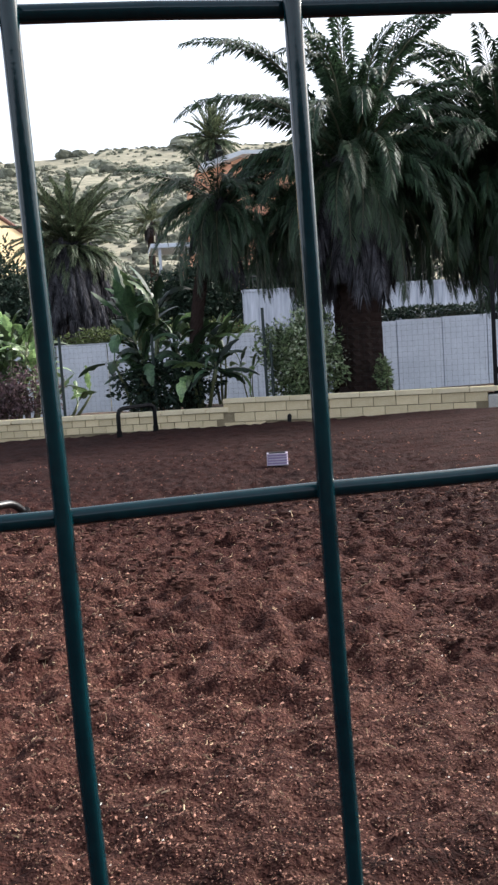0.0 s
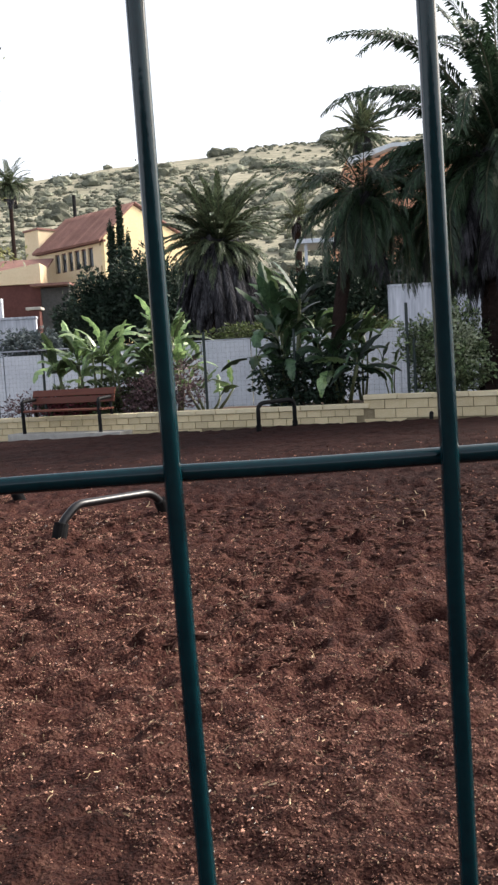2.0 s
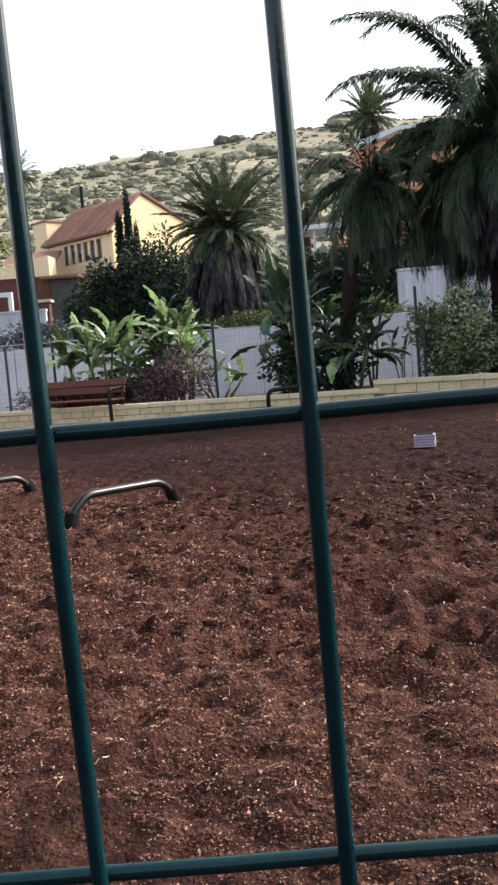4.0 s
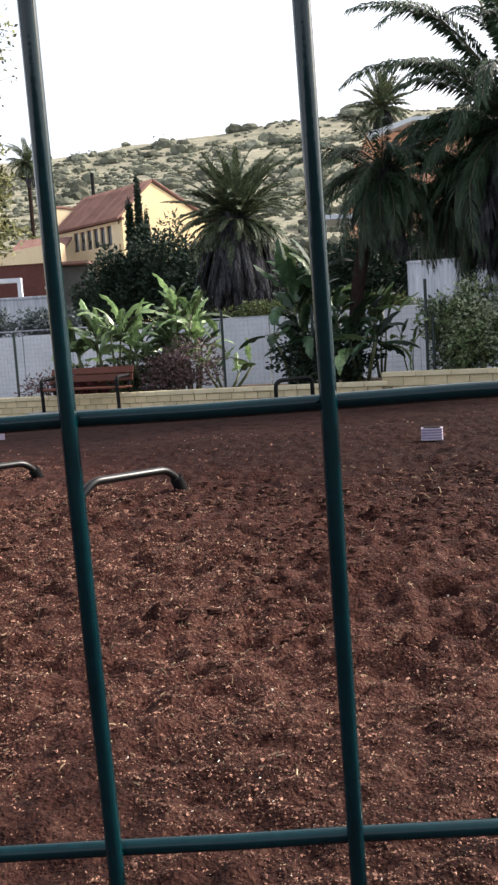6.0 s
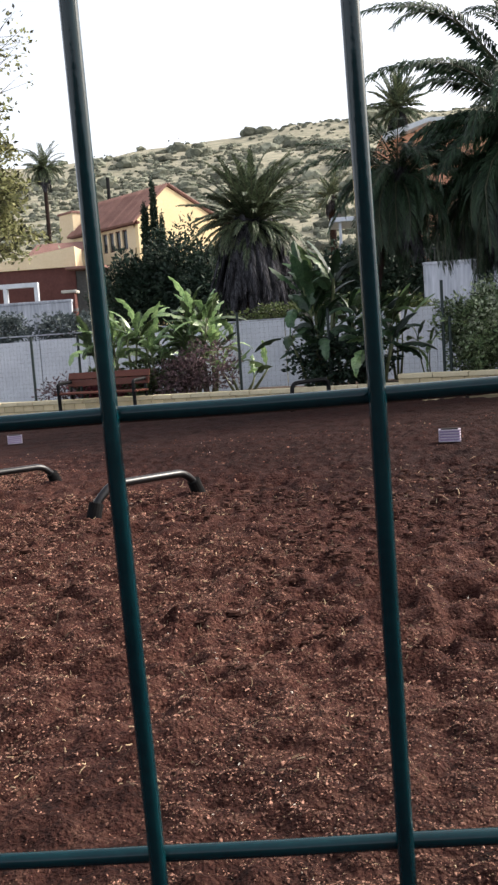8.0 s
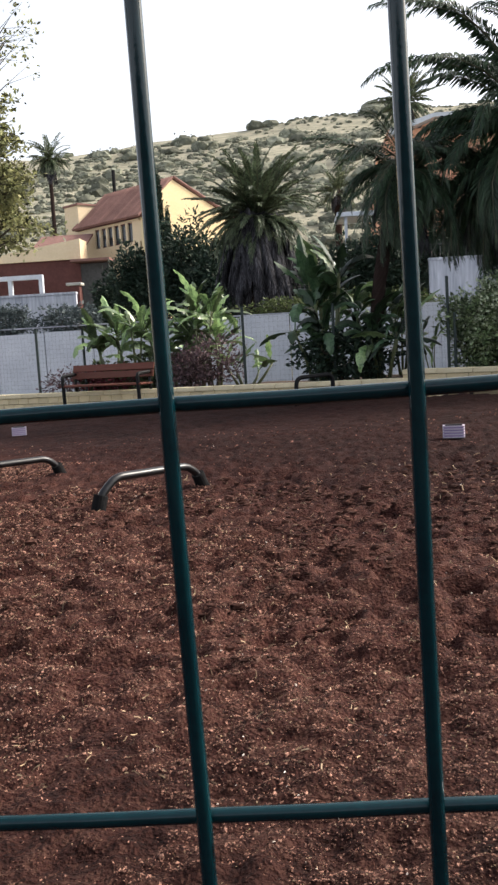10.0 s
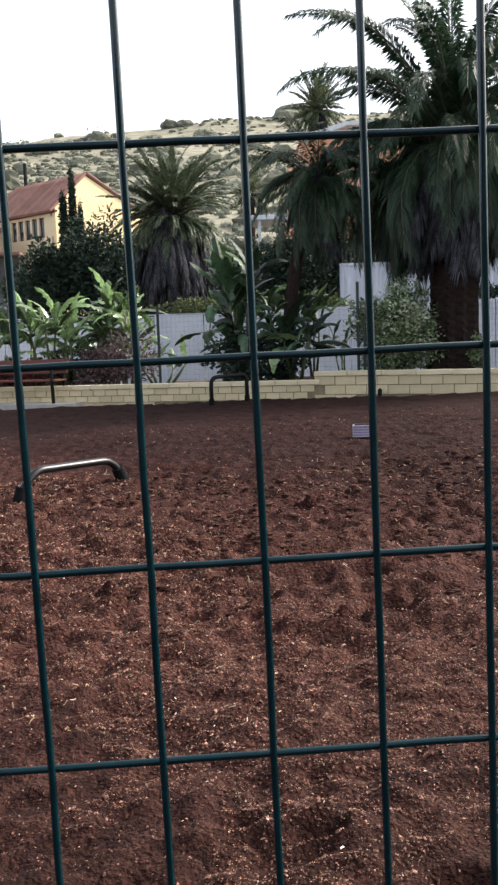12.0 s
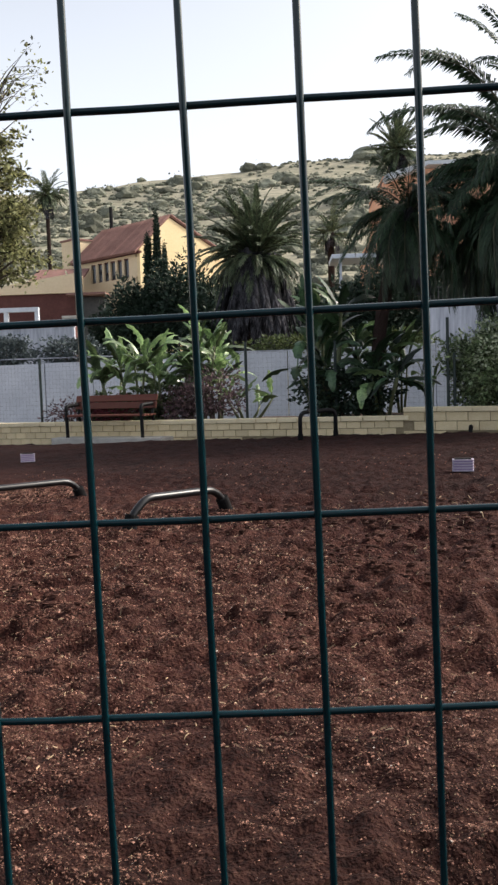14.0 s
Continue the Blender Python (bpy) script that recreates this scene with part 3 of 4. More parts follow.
for pit in PITS:
    for ci in range(int((pit[0] - 0.4) // 0.4), int((pit[0] + 0.4) // 0.4) + 1):
        for cj in range(int((pit[1] - 0.4) // 0.4), int((pit[1] + 0.4) // 0.4) + 1):
            PIT_CELLS.setdefault((ci, cj), []).append(pit)


def pit_dip(x, y):
    """How far the hollows lower the dirt, with a low kicked-up rim."""
    z = 0.0
    for px, py, pr, pd in PIT_CELLS.get((int(x // 0.4), int(y // 0.4)), ()):
        d2 = ((x - px) ** 2 + ((y - py) * 1.9) ** 2) / (pr * pr)
        if d2 < 6:
            z += pd * (-math.exp(-d2 * d2 * 1.1) + 0.32 * math.exp(-(math.sqrt(d2) - 1.45) ** 2 * 5))
    return z


def yard():
    xs = sorted(set([round(-2.6 + 0.02 * i, 4) for i in range(261)] + [-14 + 0.4 * i for i in range(29)] + [2.8 + 0.4 * i for i in range(30)]))
    ys, y, step = [-6, -3, -1.6, -0.8], -0.3, 0.017
    while y < 20:
        ys.append(y)
        y += step
        step = min(0.16, step * 1.0045)
    verts, faces = [], []
    for yy in ys:
        for xx in xs:
            z = ground_z(xx) + dirt_height(xx, yy)
            z += pit_dip(xx, yy)
            if yy > 13.6 - 0.4 * xx:
                z -= 0.15
            verts.append((xx, yy, z))
    nx = len(xs)
    for j in range(len(ys) - 1):
        for i in range(nx - 1):
            a = j * nx + i
            faces.append((a, a + 1, a + nx + 1, a + nx))
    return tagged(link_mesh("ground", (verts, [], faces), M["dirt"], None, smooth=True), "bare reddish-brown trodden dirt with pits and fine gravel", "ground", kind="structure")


yard()


# ---------------------------------------------------------------- low block wall
WALL_DIR = Vector((1, -0.4, 0)).normalized()
WALL_M = Matrix.Translation((0, 14.3, 0)) @ Matrix.Rotation(math.atan2(-0.4, 1), 4, "Z")


def wall_point(s, back=0.0, z=0.0):
    return WALL_M @ Vector((s, back, z))


# ---------------------------------------------------------------- near wire fence
FENCE_R = Matrix(((0.99986, 0.0, -0.0165), (-0.00018, 0.99994, -0.01069), (0.0165, 0.01069, 0.99981))).to_4x4()
FENCE_M = FENCE_R @ Matrix.Translation((0, 0, 1.0446))
CELL_W, CELL_H, WIRE = 0.0555, 0.1, 0.0019


def near_fence():
    ob = thing("wire_fence", FENCE_M, "green plastic-coated welded wire mesh fence", "fence")
    rng = random.Random(2)
    lo, hi = -10, 7
    for k in range(-27, 28):
        x = k * CELL_W
        pts = []
        for j in range(-lo * 2 + hi * 2 + 1):
            pts.append((x + rng.gauss(0, 0.00016), -WIRE * 0.85 + rng.gauss(0, 0.0001), (lo + j / 2) * CELL_H))
        part("upright_wire", pipe(pts, WIRE, 14), M["wire"], ob, smooth=True)
    for j in range(lo, hi + 1):
        pts = [((k / 2) * CELL_W, WIRE * 0.85 + rng.gauss(0, 0.0001), j * CELL_H + rng.gauss(0, 0.00012)) for k in range(-55, 56)]
        part("cross_wire", pipe(pts, WIRE * 0.98, 14), M["wire"], ob, smooth=True)
    beads = Cards()
    for k in range(-27, 28):
        for j in range(lo, hi + 1):
            for sx in (-1, 1):
                for sz in (-1, 1):
                    c, r = Vector((k * CELL_W, 0, j * CELL_H)), WIRE * rng.uniform(0.25, 0.5)
                    p, q = c + Vector((sx * (WIRE + r), -0.0004, 0)), c + Vector((0, -0.0004, sz * (WIRE + r)))
                    beads.quad(c, p, (p + q) * 0.5 - Vector((sx, 0, sz)) * r * 0.25, q)
    tagged(part("weld_fillet", beads.data(), M["wire"], ob), kind="stuff")
    return ob


near_fence()


# ---------------------------------------------------------------- land behind the wall
def sheet(name, pts, mat, label, category):
    bm = bmesh.new()
    bm.faces.new([bm.verts.new(p) for p in pts])
    return tagged(link_mesh(name, bm, mat), label, category, kind="structure")


def bed():
    """Planting bed between the block wall and the street."""
    a, b = -16.0, 16.0
    verts, faces, n = [], [], 64
    for back in (0.16, 0.6, 1.4, 2.4, 3.2):
        for i in range(n + 1):
            s = a + (b - a) * i / n
            p = wall_point(s, back)
            verts.append((p.x, p.y, 0.20 + 0.02 * p.x + 0.06 * noise.noise(Vector((p.x, p.y, 3)) * 1.3) - (0.35 if back > 3 else 0)))
    for j in range(4):
        for i in range(n):
            q = j * (n + 1) + i
            faces.append((q, q + 1, q + n + 2, q + n + 1))
    return tagged(link_mesh("planting_bed", (verts, [], faces), M["soil"], None, smooth=True), "dark soil planting bed behind the block wall", "ground", kind="structure")


bed()
# added unseen wall, kept dark and low to control light on fence and ground
rear = thing("rear_wall", Matrix.Translation((0, -4.2, -0.3)), "plain rendered wall added out of view behind the camera", "wall", kind="structure")
part("face", solid((0, 0, 1.3), (26, 0.25, 2.6)), M["rear"], rear)
part("side", solid((-13, 4, 1.3), (0.25, 8, 2.6)), M["rear"], rear)
sheet("street", [(-60, 10, -0.4), (60, 10, -0.4), (60, 34, -0.4), (-60, 34, -0.4)], M["asphalt"], "grey asphalt street behind the planting bed", "road")


def hill_z(x, y):
    ridge = 48.4 + 0.055 * x + 0.9 * math.exp(-((x - 7) / 15) ** 2) + 1.0 * noise.noise(Vector((x * 0.03, 4.0, 0)))
    t = max(0.0, min(1.0, (y - 55) / 145))
    z = 3.0 + (ridge - 3.0) * (t ** 1.25)
    if y > 200:
        z = ridge - (y - 200) * 0.12
    if y < 55:
        z = -0.5 + 3.5 * max(0, min(1, (y - 34) / 21))
    return z + (1.6 * noise.noise(Vector((x, y, 0)) * 0.035) + 0.5 * noise.noise(Vector((x, y, 7)) * 0.15)) * min(1, max(0, (y - 45) / 30))


def hillside():
    xs = [-220 + 4.0 * i for i in range(111)]
    ys = [33.5, 40, 46, 52, 58] + [62 + 3.5 * i for i in range(46)] + [240, 300, 420]
    verts = [(x, y, hill_z(x, y)) for y in ys for x in xs]
    n = len(xs)
    faces = [(j * n + i, j * n + i + 1, (j + 1) * n + i + 1, (j + 1) * n + i) for j in range(len(ys) - 1) for i in range(n - 1)]
    ob = link_mesh("hillside", (verts, [], faces), M["hill"], None, smooth=True)
    return tagged(ob, "dry grassy hillside dotted with scrub", "hill", kind="structure")


hillside()


def hill_scrub():
    """Low rounded bushes, each of a few uneven lumps with loose twig ends."""
    rng = random.Random(11)
    bm = bmesh.new()
    bmesh.ops.create_icosphere(bm, subdivisions=2, radius=1.0)
    ball = [v.co.copy() for v in bm.verts]
    tris = [tuple(v.index for v in f.verts) for f in bm.faces]
    bm.free()
    verts, faces, cards = [], [], Cards()

    def bush(x, y, r):
        for _ in range(2):
            c = Vector((x + rng.uniform(-0.8, 0.8) * r, y + rng.uniform(-0.5, 0.5) * r, hill_z(x, y) + r * 0.1))
            s, off, n = r * rng.uniform(0.6, 1.0), Vector((rng.uniform(0, 90), 0, 0)), len(verts)
            for p in ball:
                k = s * (1 + 0.5 * noise.noise(p * 1.8 + off) + 0.25 * noise.noise(p * 4.5 + off))
                verts.append((c.x + p.x * k * 1.2, c.y + p.y * k, c.z + p.z * k * 0.8))
            faces.extend((n + i, n + j, n + k) for i, j, k in tris)
        leafy(cards, rng, (x, y, hill_z(x, y) + r * 0.35), (r * 1.5, r * 1.2, r * 0.8), 26, r * 0.2, 0.25, 0.3, 0.8)

    for _ in range(3600):
        y = 62 + 126 * rng.random() ** 0.7
        x = rng.uniform(-0.40, 0.36) * y
        bare = noise.noise(Vector((x * 0.028, y * 0.028, 2))) + 0.3 * noise.noise(Vector((x, y, 5)) * 0.1)
        if bare < -0.34 + 0.09 * (x > -6) + 0.06 * (x > 0.05 * y):
            continue
        bush(x, y, rng.uniform(0.22, 0.72) * (2.6 if rng.random() < 0.06 else 1))
    for _ in range(420):
        x = rng.uniform(-6, 62)
        bush(x, 199 - 26 * rng.random() ** 2.2, rng.uniform(0.2, 0.5))
    for x, r in ((-4.6, 1.9), (-3.0, 1.4), (22, 2.6), (25, 2.2), (18.5, 1.3), (-30, 0.8), (-38, 0.7), (-20, 0.6), (-47, 0.9)):
        bush(x, 199, r)
    for x, y, r in ((-20.1, 187, 2.3), (-28.7, 181, 1.7), (-20.9, 163, 1.9), (-31.9, 152, 1.8), (-24.9, 160, 1.0), (-35, 190, 1.2), (-38.4, 168, 1.3), (-16.6, 191, 1.3)):
        bush(x, y, r)
    n = len(verts)
    data = (verts + cards.v, [], faces + [tuple(n + i for i in f) for f in cards.f])
    ob = link_mesh("hill_scrub", data, M["scrub"])
    return tagged(ob, "grey-green scrub bushes scattered over the hill", "scrub", kind="stuff")


hill_scrub()

# ---------------------------------------------------------------- street walls
def street_wall():
    ob = thing("street_wall", Matrix.Translation((0, 22, -0.4)), "pale grey-white rendered panel wall along the street", "wall", kind="structure")
    x, k = -15.0, 0
    while x < 16:
        w = 1.25
        t = 1.66 + 0.4 + 0.020 * (x + w / 2)
        part("panel", solid((x + w / 2, 0, t / 2), (w - 0.022, 0.12, t), 0.006), M["white"], ob)
        x += w
    part("coping", solid((0.5, 0, 2.07), (31, 0.10, 0.03)), M["white2"], ob)
    return ob


street_wall()


def block_house_wall(name, x0, x1, y, z0, z1, mat, label):
    ob = thing(name, Matrix.Translation((x0, y, z0)), label, "wall", kind="structure")
    part("face", solid(((x1 - x0) / 2, 0, (z1 - z0) / 2), (x1 - x0, 0.2, z1 - z0), 0.01), mat, ob)
    part("cap", solid(((x1 - x0) / 2, 0, z1 - z0 + 0.04), (x1 - x0 + 0.04, 0.28, 0.08), 0.01), mat, ob)
    return ob


block_house_wall("terrace_wall_left", -16, -7.3, 30, -0.4, 3.0, M["white2"], "bluish white garden wall below the yellow house")
tw = block_house_wall("terrace_wall_right", 4.6, 16, 29, -0.4, 3.3, M["white2"], "streaked white terrace wall with a balustrade")
part("handrail", solid((5.7, 0, 4.22), (11.4, 0.05, 0.04), 0.005), M["rear"], tw)
for i in range(82):
    part("baluster", pipe([(0.1 + i * 0.138, 0, 3.45), (0.1 + i * 0.138, 0, 4.21)], 0.012, 6), M["rear"], tw)


# ---------------------------------------------------------------- houses
def prism(bm, poly, frm, along):
    """A prism of the polygon poly (points) swept by the vector along."""
    a = [bm.verts.new(Vector(p)) for p in poly]
    b = [bm.verts.new(Vector(p) + along) for p in poly]
    bm.faces.new(a)
    bm.faces.new(b[::-1])
    for i in range(len(a)):
        j = (i + 1) % len(a)
        bm.faces.new((a[j], a[i], b[i], b[j]))
    bmesh.ops.recalc_face_normals(bm, faces=bm.faces)


def yellow_house():
    m = Matrix.Translation((-7.72, 48, 2.6)) @ Matrix.Rotation(math.atan2(0.74, 0.67), 4, "Z")
    ob = thing("yellow_house", m, "two-storey yellow rendered house with a red tiled gable roof", "house")
    # local x along the gable, local y away from the viewer along the ridge
    L, eave, ridge, rw, w = 6.0, 5.8, 7.7, 2.25, 7.6
    rz = eave - 0.35
    bm = bmesh.new()
    prism(bm, [(0, 0, -1.5), (w, 0, -1.5), (w, 0, rz), (rw, 0, ridge), (0.0, 0, eave)], None, Vector((0, 0.25, 0)))
    part("gable_wall", bm, M["yellow"], ob)
    part("back_wall", solid((w / 2, L, rz / 2 - 0.8), (w, 0.25, rz + 1.5)), M["yellow"], ob)
    part("end_wall", solid((w, L / 2, rz / 2 - 0.8), (0.25, L, rz + 1.5)), M["yellow"], ob)
    z0, z1 = 4.3, 5.38
    part("side_wall", solid((0.12, L / 2 + 0.2, (z0 - 1.5) / 2), (0.24, L - 0.4, z0 + 1.5)), M["ochre"], ob)
    part("side_wall", solid((0.12, L / 2 + 0.2, (z1 + eave) / 2), (0.24, L - 0.4, eave - z1)), M["ochre"], ob)
    ys = [1.0 + 0.62 * i for i in range(6)]
    edges = [0.25] + [v for y in ys for v in (y, y + 0.46)] + [L]
    for a, b in zip(edges[::2], edges[1::2]):
        part("pier", solid((0.12, (a + b) / 2, (z0 + z1) / 2), (0.24, b - a, z1 - z0)), M["ochre"], ob)
    for y in ys:
        win = part("window", solid((0.14, y + 0.23, (z0 + z1) / 2), (0.05, 0.46, z1 - z0)), M["glass"], ob, "dark narrow window pane")
        part("frame", solid((0.10, y + 0.23, z1 - 0.03), (0.06, 0.46, 0.06)), M["maroon"], win)
        part("frame", solid((0.10, y + 0.23, z0 + 0.03), (0.06, 0.46, 0.06)), M["maroon"], win)
    # roof slopes with tile rows
    for sg, x0, zz0, x1, zz1 in ((0, -0.35, eave - 0.28, rw, ridge + 0.05), (1, w + 0.3, rz - 0.12, rw, ridge + 0.05)):
        bm = bmesh.new()
        d = Vector((x1 - x0, 0, zz1 - zz0))
        nrm = Vector((-d.z, 0, d.x)).normalized() * (1 if sg == 0 else -1)
        prism(bm, [Vector((x0, -0.08, zz0)), Vector((x1, -0.08, zz1)), Vector((x1, -0.08, zz1)) + nrm * 0.10, Vector((x0, -0.08, zz0)) + nrm * 0.10], None, Vector((0, L + 0.3, 0)))
        slope = part("roof_slope", bm, M["tile"], ob)
        k = 0.0
        while k < L + 0.3:
            a, b = Vector((x0, -0.08 + k, zz0)) + nrm * 0.10, Vector((x1, -0.08 + k, zz1)) + nrm * 0.10
            part("roof_tile", pipe([a, b], 0.07, 6), M["tile"], slope)
            k += 0.24
    part("gutter_band", solid((-0.12, L / 2, eave - 0.22), (0.2, L + 0.4, 0.12)), M["maroon"], ob)
    part("stair_parapet", solid((1.3, L + 0.75, 3.05), (2.6, 1.4, 8.0)), M["ochre"], ob)
    part("parapet_cap", solid((1.3, L + 0.75, 7.11), (2.76, 1.56, 0.12), 0.02), M["tile"], ob)
    # low wing
    wing = thing("house_wing", Matrix.Translation((-10.95, 46.5, 2.6)), "low house wing, ochre parapet over maroon wall", "house")
    bm = bmesh.new()
    prism(bm, [(-8, 0, 3.35), (0, 0, 3.35), (0, 0, 4.4), (-4.6, 0, 3.75), (-8, 0, 3.6)], None, Vector((0, 1.6, 0)))
    part("parapet", bm, M["ochre"], wing)
    part("lower_wall", solid((-4.1, 1.0, 0.9), (8.0, 1.6, 4.9)), M["maroon"], wing)
    part("entrance_wall", solid((0.65, 0.9, 0.6), (1.5, 1.3, 5.0)), M["rear"], wing, "dark entrance recess")
    part("entrance_awning", solid((0.6, 0.5, 3.22), (2.1, 2.2, 0.14), 0.02), M["tile"], wing)
    bm = bmesh.new()
    prism(bm, [(-3.2, 2.0, 4.1), (-3.2, 4.4, 5.1), (-3.2, 4.4, 5.2), (-3.2, 2.0, 4.25)], None, Vector((3.0, 0, 0)))
    part("wing_roof", bm, M["tile"], wing)
    por = thing("garage_porch", Matrix.Translation((-14.6, 44.5, 2.2)), "white porch frame of the garage entrance", "porch")
    part("beam", solid((0, 0, 2.75), (4.2, 0.3, 0.22)), M["white"], por)
    for x in (-2.0, 0.4, 2.0):
        part("post", solid((x, 0, 0.6), (0.2, 0.25, 4.1)), M["white"], por)
    pil = thing("gate_pillar", Matrix.Translation((-10.5, 43.0, 1.3)), "pink rendered gate pillar with a pale cap", "pillar")
    part("shaft", solid((0, 0, 1.3), (0.5, 0.5, 3.4)), M["maroon"], pil)
    part("cap", solid((0, 0, 3.05), (0.75, 0.75, 0.14), 0.03), M["concrete"], pil)
    return ob


yellow_house()


def orange_house():
    ob = thing("orange_house", Matrix.Translation((6.0, 45, 2.0)), "orange rendered house with pale grey flat roofs", "house")
    part("lower_storey", solid((3.9, 4, 2.6), (10.2, 8, 7.2)), M["orange"], ob)
    part("upper_storey", solid((3.4, 4.4, 7.7), (8.0, 7.2, 3.1)), M["orange"], ob)
    bm = bmesh.new()
    prism(bm, [(-0.6, -0.1, 8.98), (-0.5, -0.1, 8.83), (1.6, -0.1, 9.55), (5.4, -0.1, 9.55), (8.2, -0.1, 8.75), (8.2, -0.1, 8.92), (5.4, -0.1, 9.74), (1.55, -0.1, 9.74), (-0.6, -0.1, 9.14)], None, Vector((0, 8.2, 0)))
    part("roof_slab", bm, M["slab"], ob)
    part("gable_infill", solid((3.4, 4.2, 9.35), (4.6, 6.8, 0.5)), M["orange"], ob)
    for x in (7.4,):
        win = part("window", solid((x, -0.02, 4.6), (1.1, 0.1, 1.3)), M["glass"], ob)
        part("sill", solid((x, -0.08, 3.9), (1.3, 0.2, 0.08)), M["slab"], win)
    pg = thing("pergola", Matrix.Translation((2.35, 40, 1.75)), "white flat-roofed pergola on thin posts", "pergola")
    part("roof", solid((1.4, 1.2, 4.7), (2.9, 2.6, 0.2), 0.02), M["white"], pg)
    for x in (0.35, 2.5):
        part("post", pipe([(x, 0.2, -0.5), (x, 0.2, 4.65)], 0.07, 8), M["white"], pg)
    return ob


orange_house()
ch = thing("flue_pipe", Matrix.Translation((-10.7, 56, 2)), "black flue pipe beyond the tiled roof", "flue")
part("pipe", pipe([(0, 0, 0), (0, 0, 10.3)], 0.11, 10), M["charred"], ch)

# ---------------------------------------------------------------- palms
palm("date_palm", (4.25, 14.35, 0.25), 4.15, 0.40, 0.33, 112, 3.3, "large date palm with a dark drooping crown and rough trunk", seed=3, leaflets=110, leaflet=0.37, low=-56, high=90, arch=116, dead=130, dead_len=1.75, flare=1.3, width=0.036, crowd=1.05, droop=2.0, stub=0.10, rib=0.8, girth=1.5, hang=0.4)
palm("date_palm", (7.85, 15.2, 0.35), 4.2, 0.42, 0.36, 240, 3.2, "tall dark date palm beside the gate", seed=8, leaflets=100, leaflet=0.46, low=-50, high=84, arch=104, dead=60, dead_len=1.8, lean=(-0.11, 0), width=0.055, crowd=0.72, droop=1.6, stub=0.10, rib=0.7, hang=0.4)
palm("young_date_palm", (1.45, 15.0, 0.2), 3.75, 0.095, 0.12, 72, 1.88, "young date palm with a slim leaning trunk and arching fronds", seed=29, leaflets=90, leaflet=0.48, low=-72, high=56, arch=98, dead=20, dead_len=1.1, lean=(0.175, -0.03), width=0.042, crowd=0.85, droop=1.4, rib=0.9, hang=0.35)
palm("leaning_date_palm", (4.72, 15.9, 0.2), 3.7, 0.16, 0.18, 84, 2.3, "dark date palm leaning out behind the larger palm", seed=23, leaflets=90, leaflet=0.46, low=-64, high=42, arch=98, dead=24, dead_len=1.2, lean=(-0.27, -0.03), width=0.040, crowd=0.85, droop=1.4, rib=0.8, hang=0.3)

palm("canary_palm", (-0.95, 30, -0.4), 5.3, 0.46, 0.44, 210, 2.5, "canary palm with a thick skirt of dead fronds", seed=5, mat="frond_hazed", leaflets=56, leaflet=0.34, low=-78, high=89, arch=66, dead=300, dead_len=2.7, width=0.10, crowd=0.9, droop=1.8, rib=1.2, girth=1.7)
palm("slender_palm", (9.0, 66, 4.0), 17.6, 0.30, 0.26, 74, 3.3, "tall slender palm behind the orange house", seed=6, mat="frond_hazed", leaflets=40, leaflet=0.42, low=-40, high=89, arch=42, crowd=1.25, dead=20, dead_len=1.6, width=0.12)
palm("slender_palm", (3.5, 60, 3.0), 10.8, 0.26, 0.22, 34, 2.3, "young palm at the foot of the hill", seed=7, mat="frond_hazed", leaflets=30, leaflet=0.6, low=-30, high=84, arch=46, dead=8, dead_len=1.2, width=0.12)
palm("slender_palm", (-18.4, 70, 4.0), 16.3, 0.17, 0.15, 52, 2.4, "tall slender palm beside the low wing", seed=9, mat="frond_hazed", leaflets=30, leaflet=0.6, low=-40, high=84, arch=60, dead=10, dead_len=1.4, width=0.12)

# ---------------------------------------------------------------- bed planting
def bed_z(x):
    return 0.20 + 0.02 * x


for x, y, h, n, lf, seed in ((-3.45, 17.0, 1.2, 22, 0.62, 10), (-3.0, 16.9, 1.35, 26, 0.66, 1), (-2.5, 16.8, 1.3, 24, 0.62, 2), (-1.8, 16.4, 1.55, 30, 0.72, 3), (-1.4, 16.5, 1.3, 24, 0.66, 8), (-2.15, 17.1, 1.05, 18, 0.56, 9), (-0.85, 16.3, 0.42, 9, 0.5, 11)):
    broadleaf("banana_plant", (x, y, bed_z(x)), h, int(n * 1.5), lf, 0.25, "banana", "bright green banana plant with arching paddle leaves", seed, "banana plants in the bed", (5, 88), 4, 0.032, 0.36, 0.65, (20, 115))
broadleaf("tall_banana_plant", (0.66, 15.6, bed_z(0.5)), 2.05, 44, 0.64, 0.33, "darkleaf", "tall dark banana plant with large ragged leaves", 4, "", (35, 88), 5, 0.06, 0.22, 0.45, (10, 90), 0.12)
broadleaf("broad_leaved_plant", (0.55, 15.2, bed_z(1)), 1.0, 40, 0.72, 0.24, "darkleaf", "dense dark broad-leaved plant behind the wall", 5, "", (-10, 80), 7, 0.035, 0.5, 0.5, (50, 140), 0.14)
broadleaf("broad_leaved_plant", (1.15, 15.3, bed_z(1)), 1.35, 34, 0.66, 0.24, "darkleaf", "dark broad-leaved plant with drooping leaves", 15, "", (-5, 80), 6, 0.035, 0.4, 0.5, (50, 140), 0.14)
broadleaf("broad_leaved_plant", (1.6, 15.0, bed_z(1)), 0.85, 32, 0.64, 0.22, "darkleaf", "dense dark broad-leaved plant behind the wall", 6, "", (-5, 80), 6, 0.035, 0.45, 0.5, (50, 140), 0.14)
broadleaf("banana_plant", (1.95, 15.3, bed_z(2)), 1.25, 14, 0.62, 0.20, "banana", "small banana plant with yellow-green leaves", 7, "banana plants in the bed", (30, 88), 4, 0.025, 0.3, 0.4, (20, 110))
